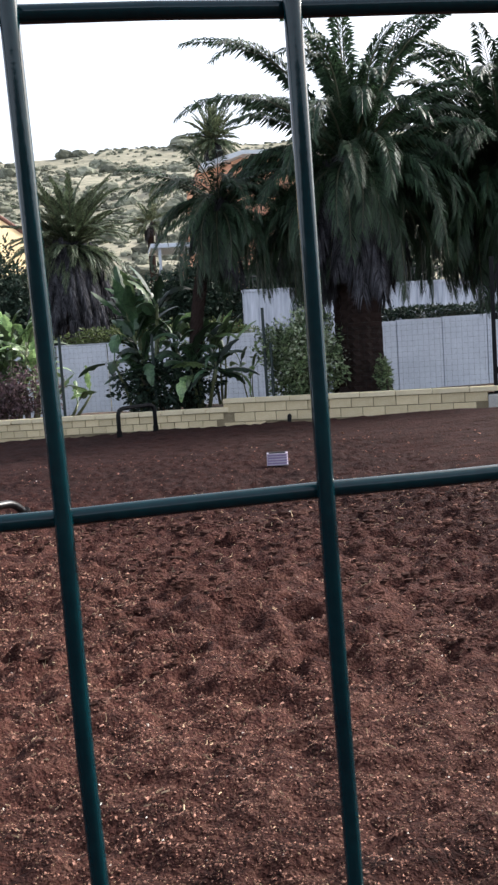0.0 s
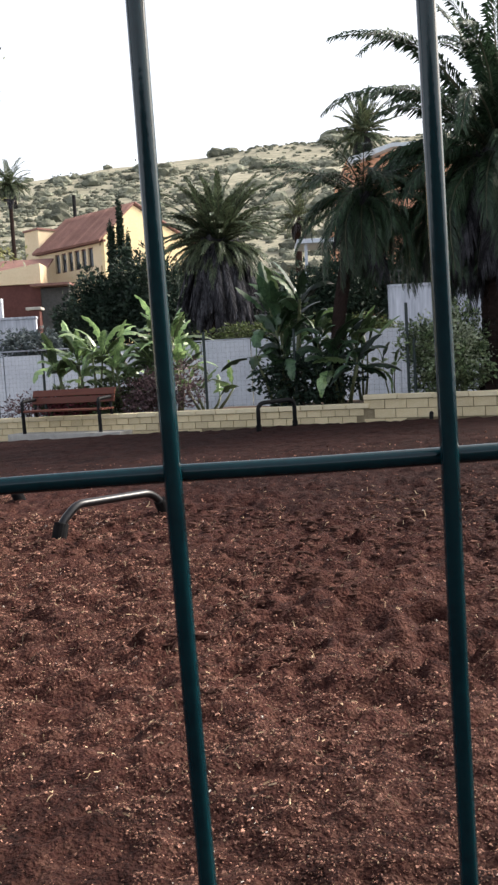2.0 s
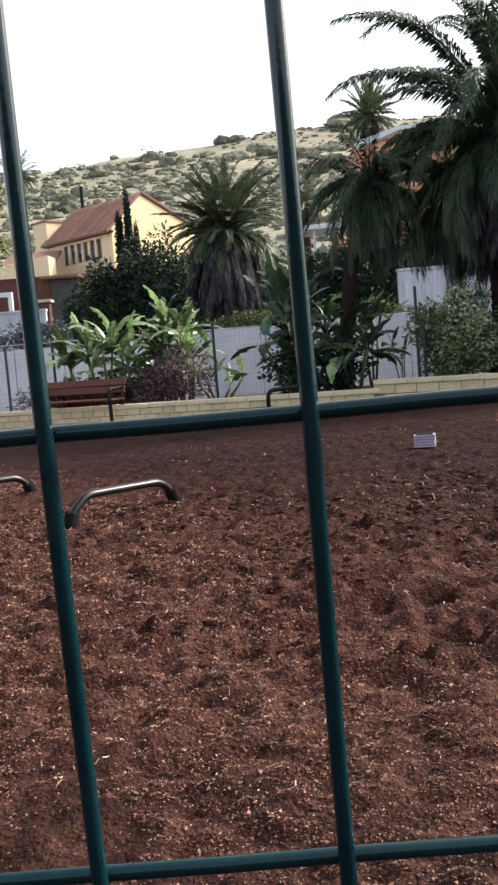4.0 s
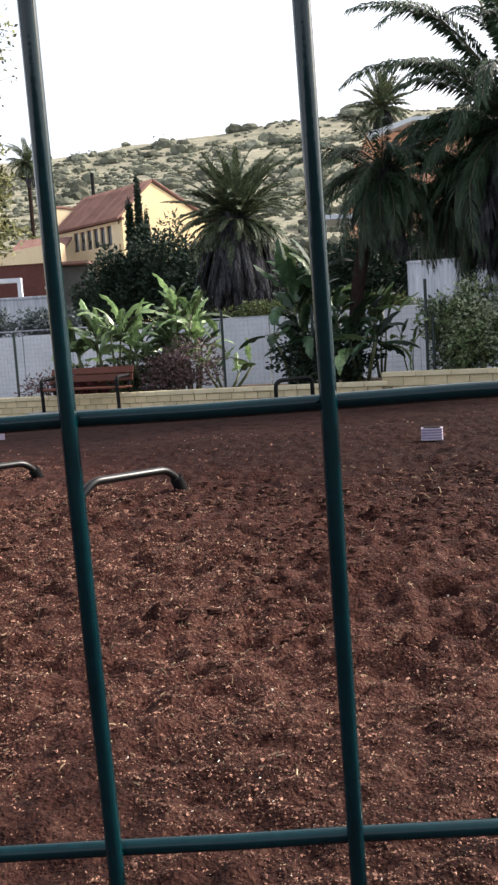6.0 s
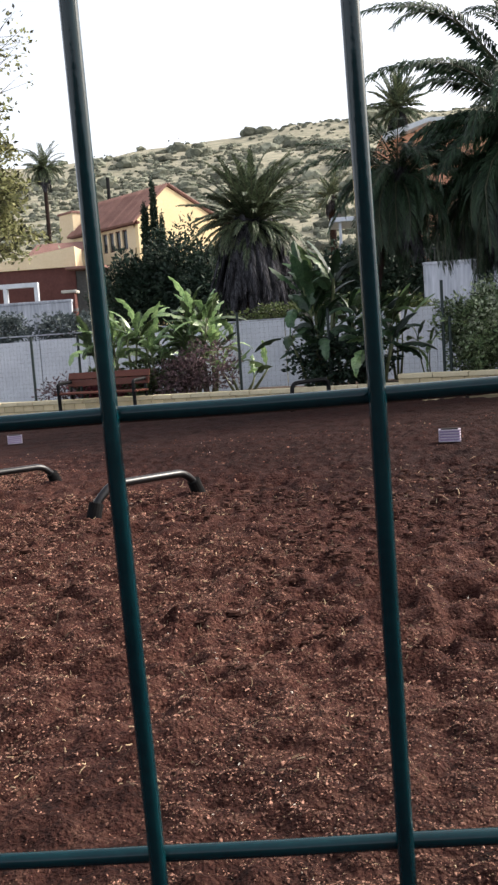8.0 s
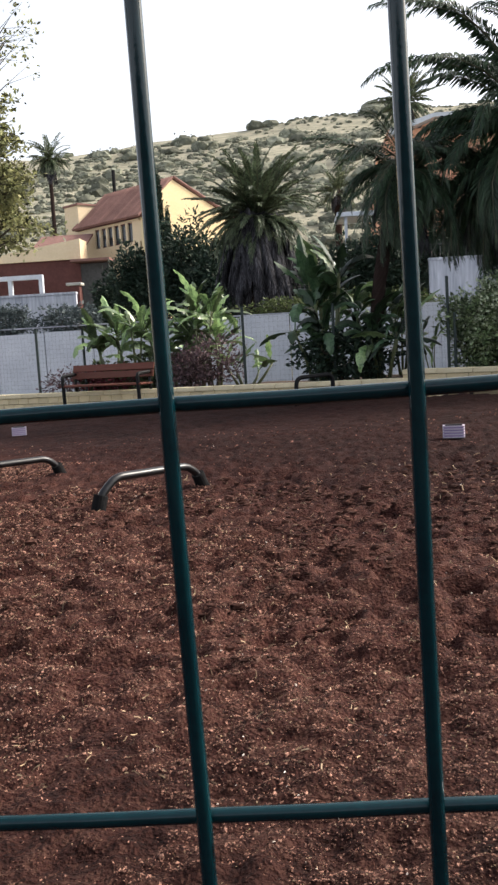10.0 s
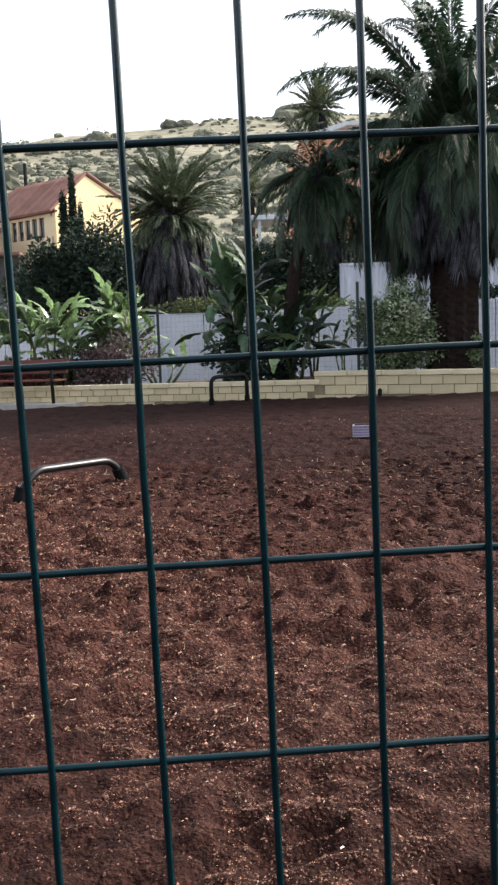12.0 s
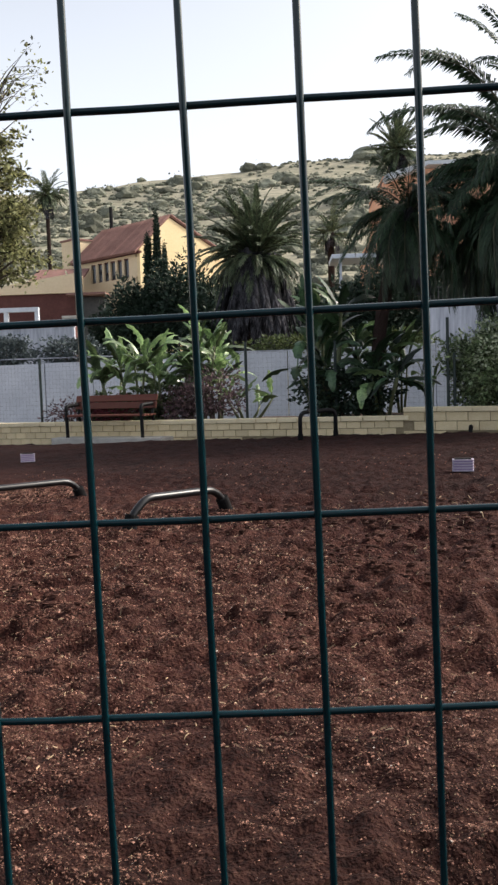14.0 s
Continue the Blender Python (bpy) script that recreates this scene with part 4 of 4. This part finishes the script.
broadleaf("banana_plant", (2.45, 14.9, bed_z(2)), 0.75, 10, 0.42, 0.14, "banana", "slender young plant with narrow green leaves", 17, "banana plants in the bed", (10, 80), 3, 0.014, 0.15, 0.3, (40, 120))
shrub("dark_shrub", (1.0, 14.9, 0.66), (0.85, 0.4, 0.46), 3200, 0.10, M["hedge"], "dense dark green shrub against the wall", seed=12)
round_shrub = shrub("flowering_shrub", (3.22, 14.2, 0.90), (0.58, 0.45, 0.66), 13000, 0.075, M["leaf"], "round green shrub with pale new leaves", seed=13, shell=0.6, lump=0.42)
shoots = Cards()
leafy(shoots, random.Random(72), (0.02, -0.05, 0.88), (0.55, 0.42, 0.46), 3000, 0.062, 0.42, 0.35, 0.55)
part("pale_shoot", shoots.data(), M["shoot"], round_shrub, "pale green-white young leaves")
shrub("purple_shrub", (-1.45, 15.9, 0.66), (0.50, 0.3, 0.44), 1500, 0.075, M["purple"], "purple-leaved shrub behind the bench", seed=14)
shrub("purple_shrub", (-1.95, 16.1, 0.52), (0.45, 0.3, 0.36), 1500, 0.075, M["purple"], "low purple-leaved shrub behind the bench", seed=15)
shrub("bougainvillea", (-3.3, 16.9, 0.42), (1.0, 0.3, 0.28), 3600, 0.07, M["bougain"], "low red-purple flowering hedge behind the bench", seed=16)
shrub("purple_shrub", (-4.4, 17.0, 0.38), (0.5, 0.3, 0.26), 700, 0.07, M["purple"], "low purple-leaved shrub beside the bench", seed=17)
shrub("trunk_climber", (4.47, 13.72, 0.60), (0.13, 0.12, 0.30), 800, 0.06, M["leaf"], "small pale-leaved plant at the foot of the palm trunk", seed=71)
for x, y, z, rx, rz, n, lab, seed in ((-2.75, 16.75, 0.50, 0.55, 0.34, 1100, "dark low undergrowth at the foot of the banana plants", 80), (-2.0, 16.6, 0.60, 0.45, 0.34, 800, "dark low undergrowth at the foot of the banana plants", 81), (-3.75, 17.1, 0.42, 0.5, 0.30, 1200, "low green shrub behind the bench end", 83)):
    shrub("undergrowth", (x, y, z), (rx, 0.3, rz), n, 0.12, M["under"], lab, "shrub", "undergrowth in the bed", seed, slim=0.35, lump=0.5)
# greenery over the street wall and in the gardens
for i, (x, z, w, h, mat, lab) in enumerate(((0.6, 1.75, 1.6, 0.34, "vine", "creeper spilling over the white street wall"), (2.6, 1.75, 1.4, 0.30, "vine", "creeper spilling over the white street wall"), (8.6, 2.0, 2.9, 0.15, "hedge", "dark clipped hedge along the top of the street wall"), (-5.6, 1.80, 0.75, 0.36, "greyleaf", "grey-green shrub over the street wall"), (-7.3, 1.85, 0.7, 0.42, "greyleaf", "grey-green shrub over the street wall"))):
    shrub("wall_creeper", (x, 22.3, z), (w, 0.35, h), 4200 if w > 2 else 3000, 0.10, M[mat], lab, "creeper", "creepers on the street wall", 30 + i)
for i, (x, y, z, rx, rz) in enumerate(((-8.3, 40.5, 2.7, 0.9, 1.5), (-6.6, 38.5, 3.8, 1.25, 1.8), (-5.3, 38, 3.9, 1.35, 1.9), (-4.0, 37, 3.9, 1.3, 2.0), (-3.1, 35.5, 3.2, 1.0, 1.6), (-2.4, 38, 3.4, 1.3, 1.8), (-1.0, 38, 3.0, 1.4, 1.6), (0.8, 40, 3.4, 1.8, 1.6), (2.6, 37, 3.2, 1.6, 1.6), (5.4, 39, 4.0, 1.7, 2.4), (7.9, 39, 4.2, 1.9, 2.8), (10.6, 38, 4.0, 1.8, 2.4), (3.9, 37.5, 3.6, 1.4, 2.0), (6.6, 34.5, 3.2, 1.5, 2.0), (9.4, 34.5, 3.4, 1.6, 2.1), (12.6, 35, 3.6, 1.8, 2.3))):
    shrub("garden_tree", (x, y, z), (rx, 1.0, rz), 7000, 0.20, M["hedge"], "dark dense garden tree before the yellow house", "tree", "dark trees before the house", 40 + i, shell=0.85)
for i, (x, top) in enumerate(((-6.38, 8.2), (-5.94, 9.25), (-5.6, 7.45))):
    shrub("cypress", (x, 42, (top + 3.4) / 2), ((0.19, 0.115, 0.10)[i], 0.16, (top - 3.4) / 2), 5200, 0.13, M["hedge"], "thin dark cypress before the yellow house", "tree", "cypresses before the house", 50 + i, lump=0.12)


def leafy_tree():
    """Street tree: dense olive clumps half-way up, a near-bare top of thin twigs."""
    rng = random.Random(61)
    ob = thing("leafy_tree", Matrix.Translation((-8.1, 24.5, -0.4)), "tree with sparse olive foliage and bare top twigs at the street", "tree")
    bm, cards = bmesh.new(), Cards()
    tube(bm, [(-0.5, 0, 0), (-0.4, 0, 1.6), (-0.3, 0, 3.2), (-0.1, 0, 5.6), (0.05, 0, 9.6)], [0.22, 0.18, 0.15, 0.10, 0.02], 12)
    for k in range(96):
        z0 = 4.6 + 3.9 * rng.random() ** 1.15
        a = rng.uniform(0, 6.28)
        ln = rng.uniform(0.7, 1.95) * (1.05 - 0.55 * (z0 - 4.6) / 3.9)
        p0 = Vector((-0.15, 0, z0 - 0.25))
        p1 = p0 + Vector((math.cos(a) * ln * 0.5, math.sin(a) * ln * 0.5, ln * 0.25))
        p2 = p0 + Vector((math.cos(a) * ln, math.sin(a) * ln, ln * rng.uniform(-0.05, 0.4)))
        tube(bm, [p0, p1, p2], [0.04, 0.022, 0.006], 5, False)
        for q in (p1, p2, p1.lerp(p2, 0.5)):
            leafy(cards, rng, q, (0.42, 0.42, 0.24), 36, 0.15, 0.4, 0.9, 0.5)
    for k in range(50):
        z0, g = rng.uniform(8.2, 9.9), rng.uniform(0, 6.28)
        p0 = Vector((0.05, 0, z0))
        p1 = p0 + Vector((math.cos(g) * 0.6, math.sin(g) * 0.6, rng.uniform(0.4, 0.9)))
        p2 = p1 + Vector((math.cos(g + 0.5) * 0.8, math.sin(g + 0.5) * 0.8, rng.uniform(0.0, 0.9)))
        tube(bm, [p0, p1, p2], [0.020, 0.010, 0.003], 5, False)
        leafy(cards, rng, p2, (0.3, 0.3, 0.2), 7, 0.12, 0.4, 0.9, 0.6)
        leafy(cards, rng, p1, (0.3, 0.3, 0.2), 4, 0.13, 0.4, 0.9, 0.6)
    part("trunk", bm, M["twig"], ob)
    part("crown", cards.data(), M["treeleaf"], ob)


leafy_tree()


# ---------------------------------------------------------------- garden fence behind the wall
def garden_fence():
    ob = thing("garden_fence", Matrix.Identity(4), "dark green wire mesh fence on slim posts behind the block wall", "fence")
    f = lambda s, z: wall_point(s, 0.75, z)
    for x, top in ((-8.4, 1.5), (-5.6, 1.5), (-4.56, 1.43), (-1.37, 1.62), (0.2, 1.56), (2.0, 1.85), (2.1, 1.27)):
        s = x / WALL_DIR.x + 0.3
        a, b = f(s, 0.1), f(s, top)
        part("post", pipe([a, b], 0.026, 10), M["post"], ob)
    s0, s1 = -9.0, 6.2
    bm = bmesh.new()
    s = s0
    while s < s1:
        p, q = f(s, 0.25), f(s, 1.45)
        tube(bm, [p, q], 0.0011, 3, False)
        s += 0.085
    z = 0.3
    while z < 1.5:
        tube(bm, [f(s0, z), f(s1, z)], 0.0010, 3, False)
        z += 0.085
    tagged(part("wire_netting", bm, M["post"], ob), kind="stuff")
    return ob


garden_fence()


def yard_gate():
    """Black steel gate past the end of the block wall, hung on a square post, over a concrete sill."""
    sill = thing("gate_sill", WALL_M, "worn pale concrete sill under the gate", "sill")
    part("slab", solid((7.30, 0.10, 0.15), (2.7, 0.36, 0.24), 0.02), M["concrete"], sill)
    ob = thing("yard_gate", WALL_M @ Matrix.Translation((6.07, 0.1, 0.27)), "black steel yard gate with wire infill hung on a post", "gate")
    post = part("gate_post", solid((0, 0, 1.0), (0.06, 0.06, 2.0), 0.006), M["iron"], ob)
    part("post_cap", solid((0, 0, 2.01), (0.075, 0.075, 0.02), 0.005), M["iron"], post)
    for z in (0.35, 1.15, 1.72):
        part("hinge", pipe([(0.045, -0.02, z - 0.05), (0.045, -0.02, z + 0.05)], 0.018, 10), M["iron"], ob)
    for x in (0.085, 1.16):
        part("stile", solid((x, 0, 0.98), (0.04, 0.04, 1.86), 0.004), M["iron"], ob)
    for z in (0.08, 0.75, 1.32, 1.88):
        part("rail", solid((0.62, 0, z), (1.04, 0.035, 0.04), 0.004), M["iron"], ob)
    for k in range(9):
        part("bar", pipe([(0.20 + 0.105 * k, 0, 0.1), (0.20 + 0.105 * k, 0, 1.86)], 0.008, 8), M["iron"], ob)


yard_gate()


# ---------------------------------------------------------------- yard furniture
def bar(feet, top_z, name, label, seed):
    """A low steel tube bent into a jump bar, its two ends in thick black sleeves."""
    a, b = Vector((*feet[0], ground_z(feet[0][0]) - 0.03)), Vector((*feet[1], ground_z(feet[1][0]) - 0.03))
    mid = (a + b) / 2
    ob = thing(name, Matrix.Translation((mid.x, mid.y, ground_z(mid.x))), label, "jump bar", "low bars in the yard")
    o = Vector((mid.x, mid.y, ground_z(mid.x)))
    d = (b - a)
    d.z = 0
    ln = d.length
    d.normalize()
    up = lambda k: Vector((0, 0, k))
    p = [a - o, a - o + d * 0.045 + up(top_z * 0.68), a - o + d * 0.17 + up(top_z * 1.15), b - o - d * 0.16 + up(top_z * 0.98), b - o - d * 0.065 + up(top_z * 0.66), b - o]
    part("tube", pipe(rounded(p, 0.055), 0.0265, 14), M["steel"], ob, "dark bent steel tube", True)
    for e, n in ((p[0], p[1]), (p[5], p[4])):
        q = e.lerp(n, 1.0)
        part("sleeve", pipe([e - (q - e) * 0.2, e, e.lerp(q, 0.96), q, q], [0.047, 0.047, 0.046, 0.043, 0.022], 16), M["rubber"], ob, "thick black rubber sleeve")
    return ob


bar(((-1.20, 5.07), (-0.60, 5.82)), 0.20, "jump_bar", "low bent steel bar with black sleeves standing in the dirt", 1)
bar(((-2.62, 6.1), (-1.90, 6.93)), 0.20, "jump_bar", "low bent steel bar with black sleeves standing in the dirt", 2)


def hoop():
    a, b = Vector((0.08, 12.65, -0.04)), Vector((0.63, 13.02, -0.02))
    ob = thing("black_hoop", Matrix.Translation(a), "black iron hoop rail with rounded corners in the dirt", "hoop rail")
    up = Vector((0, 0, 0.46))
    part("tube", pipe(rounded([(0, 0, 0), up, b - a + up, b - a], 0.12, 7), 0.032, 12), M["iron"], ob, "", True)
    for q in (Vector((0, 0, 0)), b - a):
        part("foot_sleeve", pipe([q, q + Vector((0, 0, 0.14))], 0.042, 12), M["rubber"], ob)
    return ob


hoop()


def bench():
    c = Vector((-3.42, 15.45, ground_z(-3.4)))
    m = Matrix.Translation(c) @ Matrix.Rotation(math.atan2(-0.40, 1), 4, "Z")
    pad = thing("bench_pad", m, "long pale concrete footing slab under the bench", "slab")
    part("slab", solid((0.12, 0.0, -0.01), (2.35, 0.45, 0.14), 0.012), M["concrete"], pad)
    ob = thing("park_bench", m @ Matrix.Translation((0.07, 0.05, 0.058)), "park bench with red-stained wooden slats on black iron legs", "bench")
    for x in (-0.80, 0.80):
        part("leg", pipe(rounded([(x, -0.20, 0), (x, -0.22, 0.58), (x, 0.18, 0.60)], 0.06), 0.033, 8), M["iron"], ob)
        part("leg", pipe([(x, 0.28, 0), (x, 0.17, 0.42), (x, 0.30, 0.76)], 0.026, 8), M["iron"], ob)
    for i in range(4):
        part("seat_slat", solid((0, -0.19 + 0.105 * i, 0.40), (1.75, 0.09, 0.032), 0.008), M["redwood"], ob)
    for i in range(2):
        t = i * 0.132
        bm = bmesh.new()
        box(bm, (0, 0.0, 0.0), (1.75, 0.032, 0.122), Matrix.Translation((0, 0.20 + t * 0.3, 0.57 + t)) @ Matrix.Rotation(radians(-17), 4, "X"), 0.008)
        part("back_slat", bm, M["redwood"], ob)


bench()


def ribbed_box(c, turn, tip=0.0):
    m = Matrix.Translation(c) @ Matrix.Rotation(turn, 4, "Z") @ Matrix.Rotation(tip, 4, "X")
    ob = thing("ribbed_box", m, "small white and lilac ribbed plastic box lying on the dirt", "box")
    part("core", solid((0, 0, 0.058), (0.175, 0.12, 0.105), 0.01), M["lilac"], ob)
    for i in range(5):
        part("rib", solid((0, 0, 0.012 + 0.024 * i), (0.19, 0.13, 0.012), 0.003), M["plastic"], ob)
    part("lid", solid((0, 0, 0.116), (0.15, 0.10, 0.014), 0.004), M["iron"], ob, "dark top opening")
    return ob


ribbed_box((1.44, 7.55, 0.03), radians(-11))
ribbed_box((-3.66, 11.3, -0.09), radians(15))
stump = thing("dark_stub", Matrix.Translation((*wall_point(2.95, -0.1).xy, 0.06)), "dark stub of a cut post at the wall foot", "post stub")
part("stub", pipe([(0, 0, -0.05), (0.01, 0, 0.05), (0.0, 0, 0.075)], [0.03, 0.035, 0.02], 9), M["charred"], stump)


# ---------------------------------------------------------------- loose bits on the dirt
def litter():
    rng = random.Random(77)
    for name, mat, n, lo, hi, lab in (("red_gravel", "chip", 260000, 0.0030, 0.0088, "reddish-brown gravel and wood chips strewn over the dirt"), ("light_grit", "straw", 44000, 0.0020, 0.0052, "light tan grit among the red dirt"), ("pale_chips", "pale", 1500, 0.0032, 0.0080, "pale stone and wood bits on the dirt")):
        v, f = [], []
        for _ in range(n):
            y = 0.25 + 9.5 * rng.random() ** 1.7
            x = rng.uniform(-0.40, 0.40) * (y + 1.0)
            if rng.random() < 0.16:
                x, y = rng.uniform(-3.6, 3.6), rng.uniform(-1.2, 6.5)
            bare = noise.noise(Vector((x * 0.9, y * 0.6, 4))) + 0.6 * noise.noise(Vector((x * 3, y * 3, 9)))
            if bare < -0.24 + 0.42 * x + 0.55 * max(0, 1.7 - y) + 0.30 * max(0, y - 2.7) and rng.random() < 0.85 + 0.13 * max(0, min(1, (y - 4.5) / 1.5)):
                continue
            s = rng.uniform(lo, hi) * (0.38 + 0.29 * y) * (1.9 if rng.random() < 0.05 else 1)
            z = ground_z(x) + dirt_height(x, y)
            dip = pit_dip(x, y)
            if dip < -0.03:
                continue
            z += dip
            r = Euler((rng.gauss(0, 0.5), rng.gauss(0, 0.5), rng.uniform(0, 6.28))).to_matrix()
            q = len(v)
            w, t = (s * rng.uniform(0.5, 0.95), s * rng.uniform(0.35, 0.75)) if rng.random() < 0.85 else (s * 0.25, s * 0.2)
            for p in ((-s, -w, 0), (s * 0.8, -w * 0.7, 0), (s, w * 0.8, 0), (-s * 0.7, w, 0), (-s * 0.6, -w * 0.5, t), (s * 0.6, w * 0.4, t)):
                p = r @ (Vector(p) * 0.5)
                v.append((x + p.x, y + p.y, z + p.z + t * 0.3))
            f += [(q, q + 1, q + 5, q + 4), (q + 1, q + 2, q + 5), (q + 2, q + 3, q + 4, q + 5), (q + 3, q, q + 4)]
        tagged(link_mesh(name, (v, [], f), M[mat]), lab, "litter", kind="stuff")


litter()


def dirt_top(x, y):
    """Height of the trodden dirt, pits included."""
    return ground_z(x) + dirt_height(x, y) + pit_dip(x, y)


def clods():
    """Kicked-up lumps of earth: squat, uneven, half sunk."""
    rng = random.Random(91)
    v, f = [], []
    for _ in range(6000):
        y = 2.3 + 3.6 * rng.random() ** 1.2
        x = rng.uniform(-0.40, 0.40) * (y + 1.0)
        if noise.noise(Vector((x * 1.1, y * 0.9, 8))) + 0.4 * noise.noise(Vector((x * 4, y * 4, 3))) < -0.12 - 0.16 * x:
            continue
        r = rng.uniform(0.004, 0.012) * (1.7 if rng.random() < 0.08 else 1) * (0.5 + 0.14 * y)
        c, turn, q = Vector((x, y, dirt_top(x, y))), rng.uniform(0, 6.28), len(v)
        for ring, (rr, hz) in enumerate(((0.9, -0.4), (1.0, 0.35), (0.6, 0.75))):
            for k in range(6):
                g = turn + k * math.pi / 3 + 0.4 * ring
                s = r * rr * rng.uniform(0.7, 1.3)
                v.append((c.x + s * 1.7 * math.cos(g), c.y + s * 0.9 * math.sin(g), c.z + r * hz * rng.uniform(0.7, 1.3)))
        for ring in (0, 6):
            for k in range(6):
                p, n = q + ring + k, q + ring + (k + 1) % 6
                f.append((p, n, n + 6, p + 6))
        f.append(tuple(q + 12 + k for k in range(6)))
    tagged(link_mesh("dirt_clods", (v, [], f), M["clod"]), "kicked-up clods of reddish-brown earth on the yard", "clods", kind="stuff")
    v, f = [], []
    for _ in range(1000):
        y = 1.6 + 4.6 * rng.random() ** 1.1
        x = rng.uniform(-0.40, 0.40) * (y + 1.0)
        ln, g, bend = rng.uniform(0.007, 0.020) * (0.6 + 0.25 * y), rng.uniform(0, 6.28), rng.uniform(-0.9, 0.9)
        w, q = rng.uniform(0.0008, 0.0021) * (0.6 + 0.25 * y), len(v)
        px, py = x, y
        for k in range(4):
            z = dirt_top(px, py) + 0.004 + 0.004 * rng.random()
            ox, oy = -math.sin(g) * w, math.cos(g) * w
            v += [(px - ox, py - oy, z - 0.001), (px, py, z + 0.0015), (px + ox, py + oy, z - 0.001)]
            px, py, g = px + ln / 3 * math.cos(g), py + ln / 3 * math.sin(g), g + bend / 3
        for k in range(3):
            p = q + 3 * k
            f += [(p, p + 1, p + 4, p + 3), (p + 1, p + 2, p + 5, p + 4)]
    tagged(link_mesh("straw_bits", (v, [], f), M["straw"]), "pale dry straw and twig bits on the dirt", "litter", kind="stuff")


clods()


# ---------------------------------------------------------------- wall pieces
def block_wall():
    for name, s0, s1, rise, bl, ch, lab in (("block_wall_low", -9.0, 1.88, 0.0, 0.235, 0.118, "low cream concrete-block garden wall with a smooth cap"), ("block_wall_high", 1.88, 5.95, 0.135, 0.33, 0.15, "higher stretch of cream concrete-block garden wall with a smooth cap")):
        ob = thing(name, WALL_M, lab, "wall", kind="structure")
        cap = 0.075
        n = max(2, round((s1 - s0) / bl))
        bl = (s1 - s0) / n
        top = lambda s: 0.275 + rise + 0.006 * s * WALL_DIR.x - (0.012 * (s - 1.9) if rise else 0)
        bm = bmesh.new()
        prism(bm, [(s0, 0.02, -0.2), (s1, 0.02, -0.2), (s1, 0.02, top(s1) - cap + 0.01), (s0, 0.02, top(s0) - cap + 0.01)], None, Vector((0, 0.16, 0)))
        part("mortar_core", bm, M["mortar"], ob)
        bm = solid((0, 0, 0), (bl - 0.012, 0.03, ch - 0.012), 0.004)
        me = bpy.data.meshes.new("block")
        bm.to_mesh(me)
        bm.free()
        me.materials.append(M["block"])
        bm = solid((0, 0, 0), (bl * 1.6 - 0.008, 0.24, cap), 0.01)
        mc = bpy.data.meshes.new("cap_stone")
        bm.to_mesh(mc)
        bm.free()
        mc.materials.append(M["cap"])
        for row in range(4):
            for i in range(n + 1):
                s = s0 + (i + (0.5 if row % 2 == 0 else 0.0)) * bl
                if s - bl / 2 < s0 - 0.01 or s + bl / 2 > s1 + 0.01:
                    continue
                z = top(s) - cap - ch * (row + 0.5)
                if z + ch / 2 < ground_z(s * WALL_DIR.x) - 0.02:
                    continue
                ob_b = new("block", me)
                ob_b.parent = ob
                ob_b.location = (s, 0.012 + prng.uniform(-0.002, 0.002), z)
        s = s0 + bl * 0.8
        while s < s1 + bl * 0.3:
            c = new("cap_stone", mc)
            c.parent = ob
            c.location = (s, 0.09, top(s) - cap / 2)
            s += bl * 1.6


block_wall()
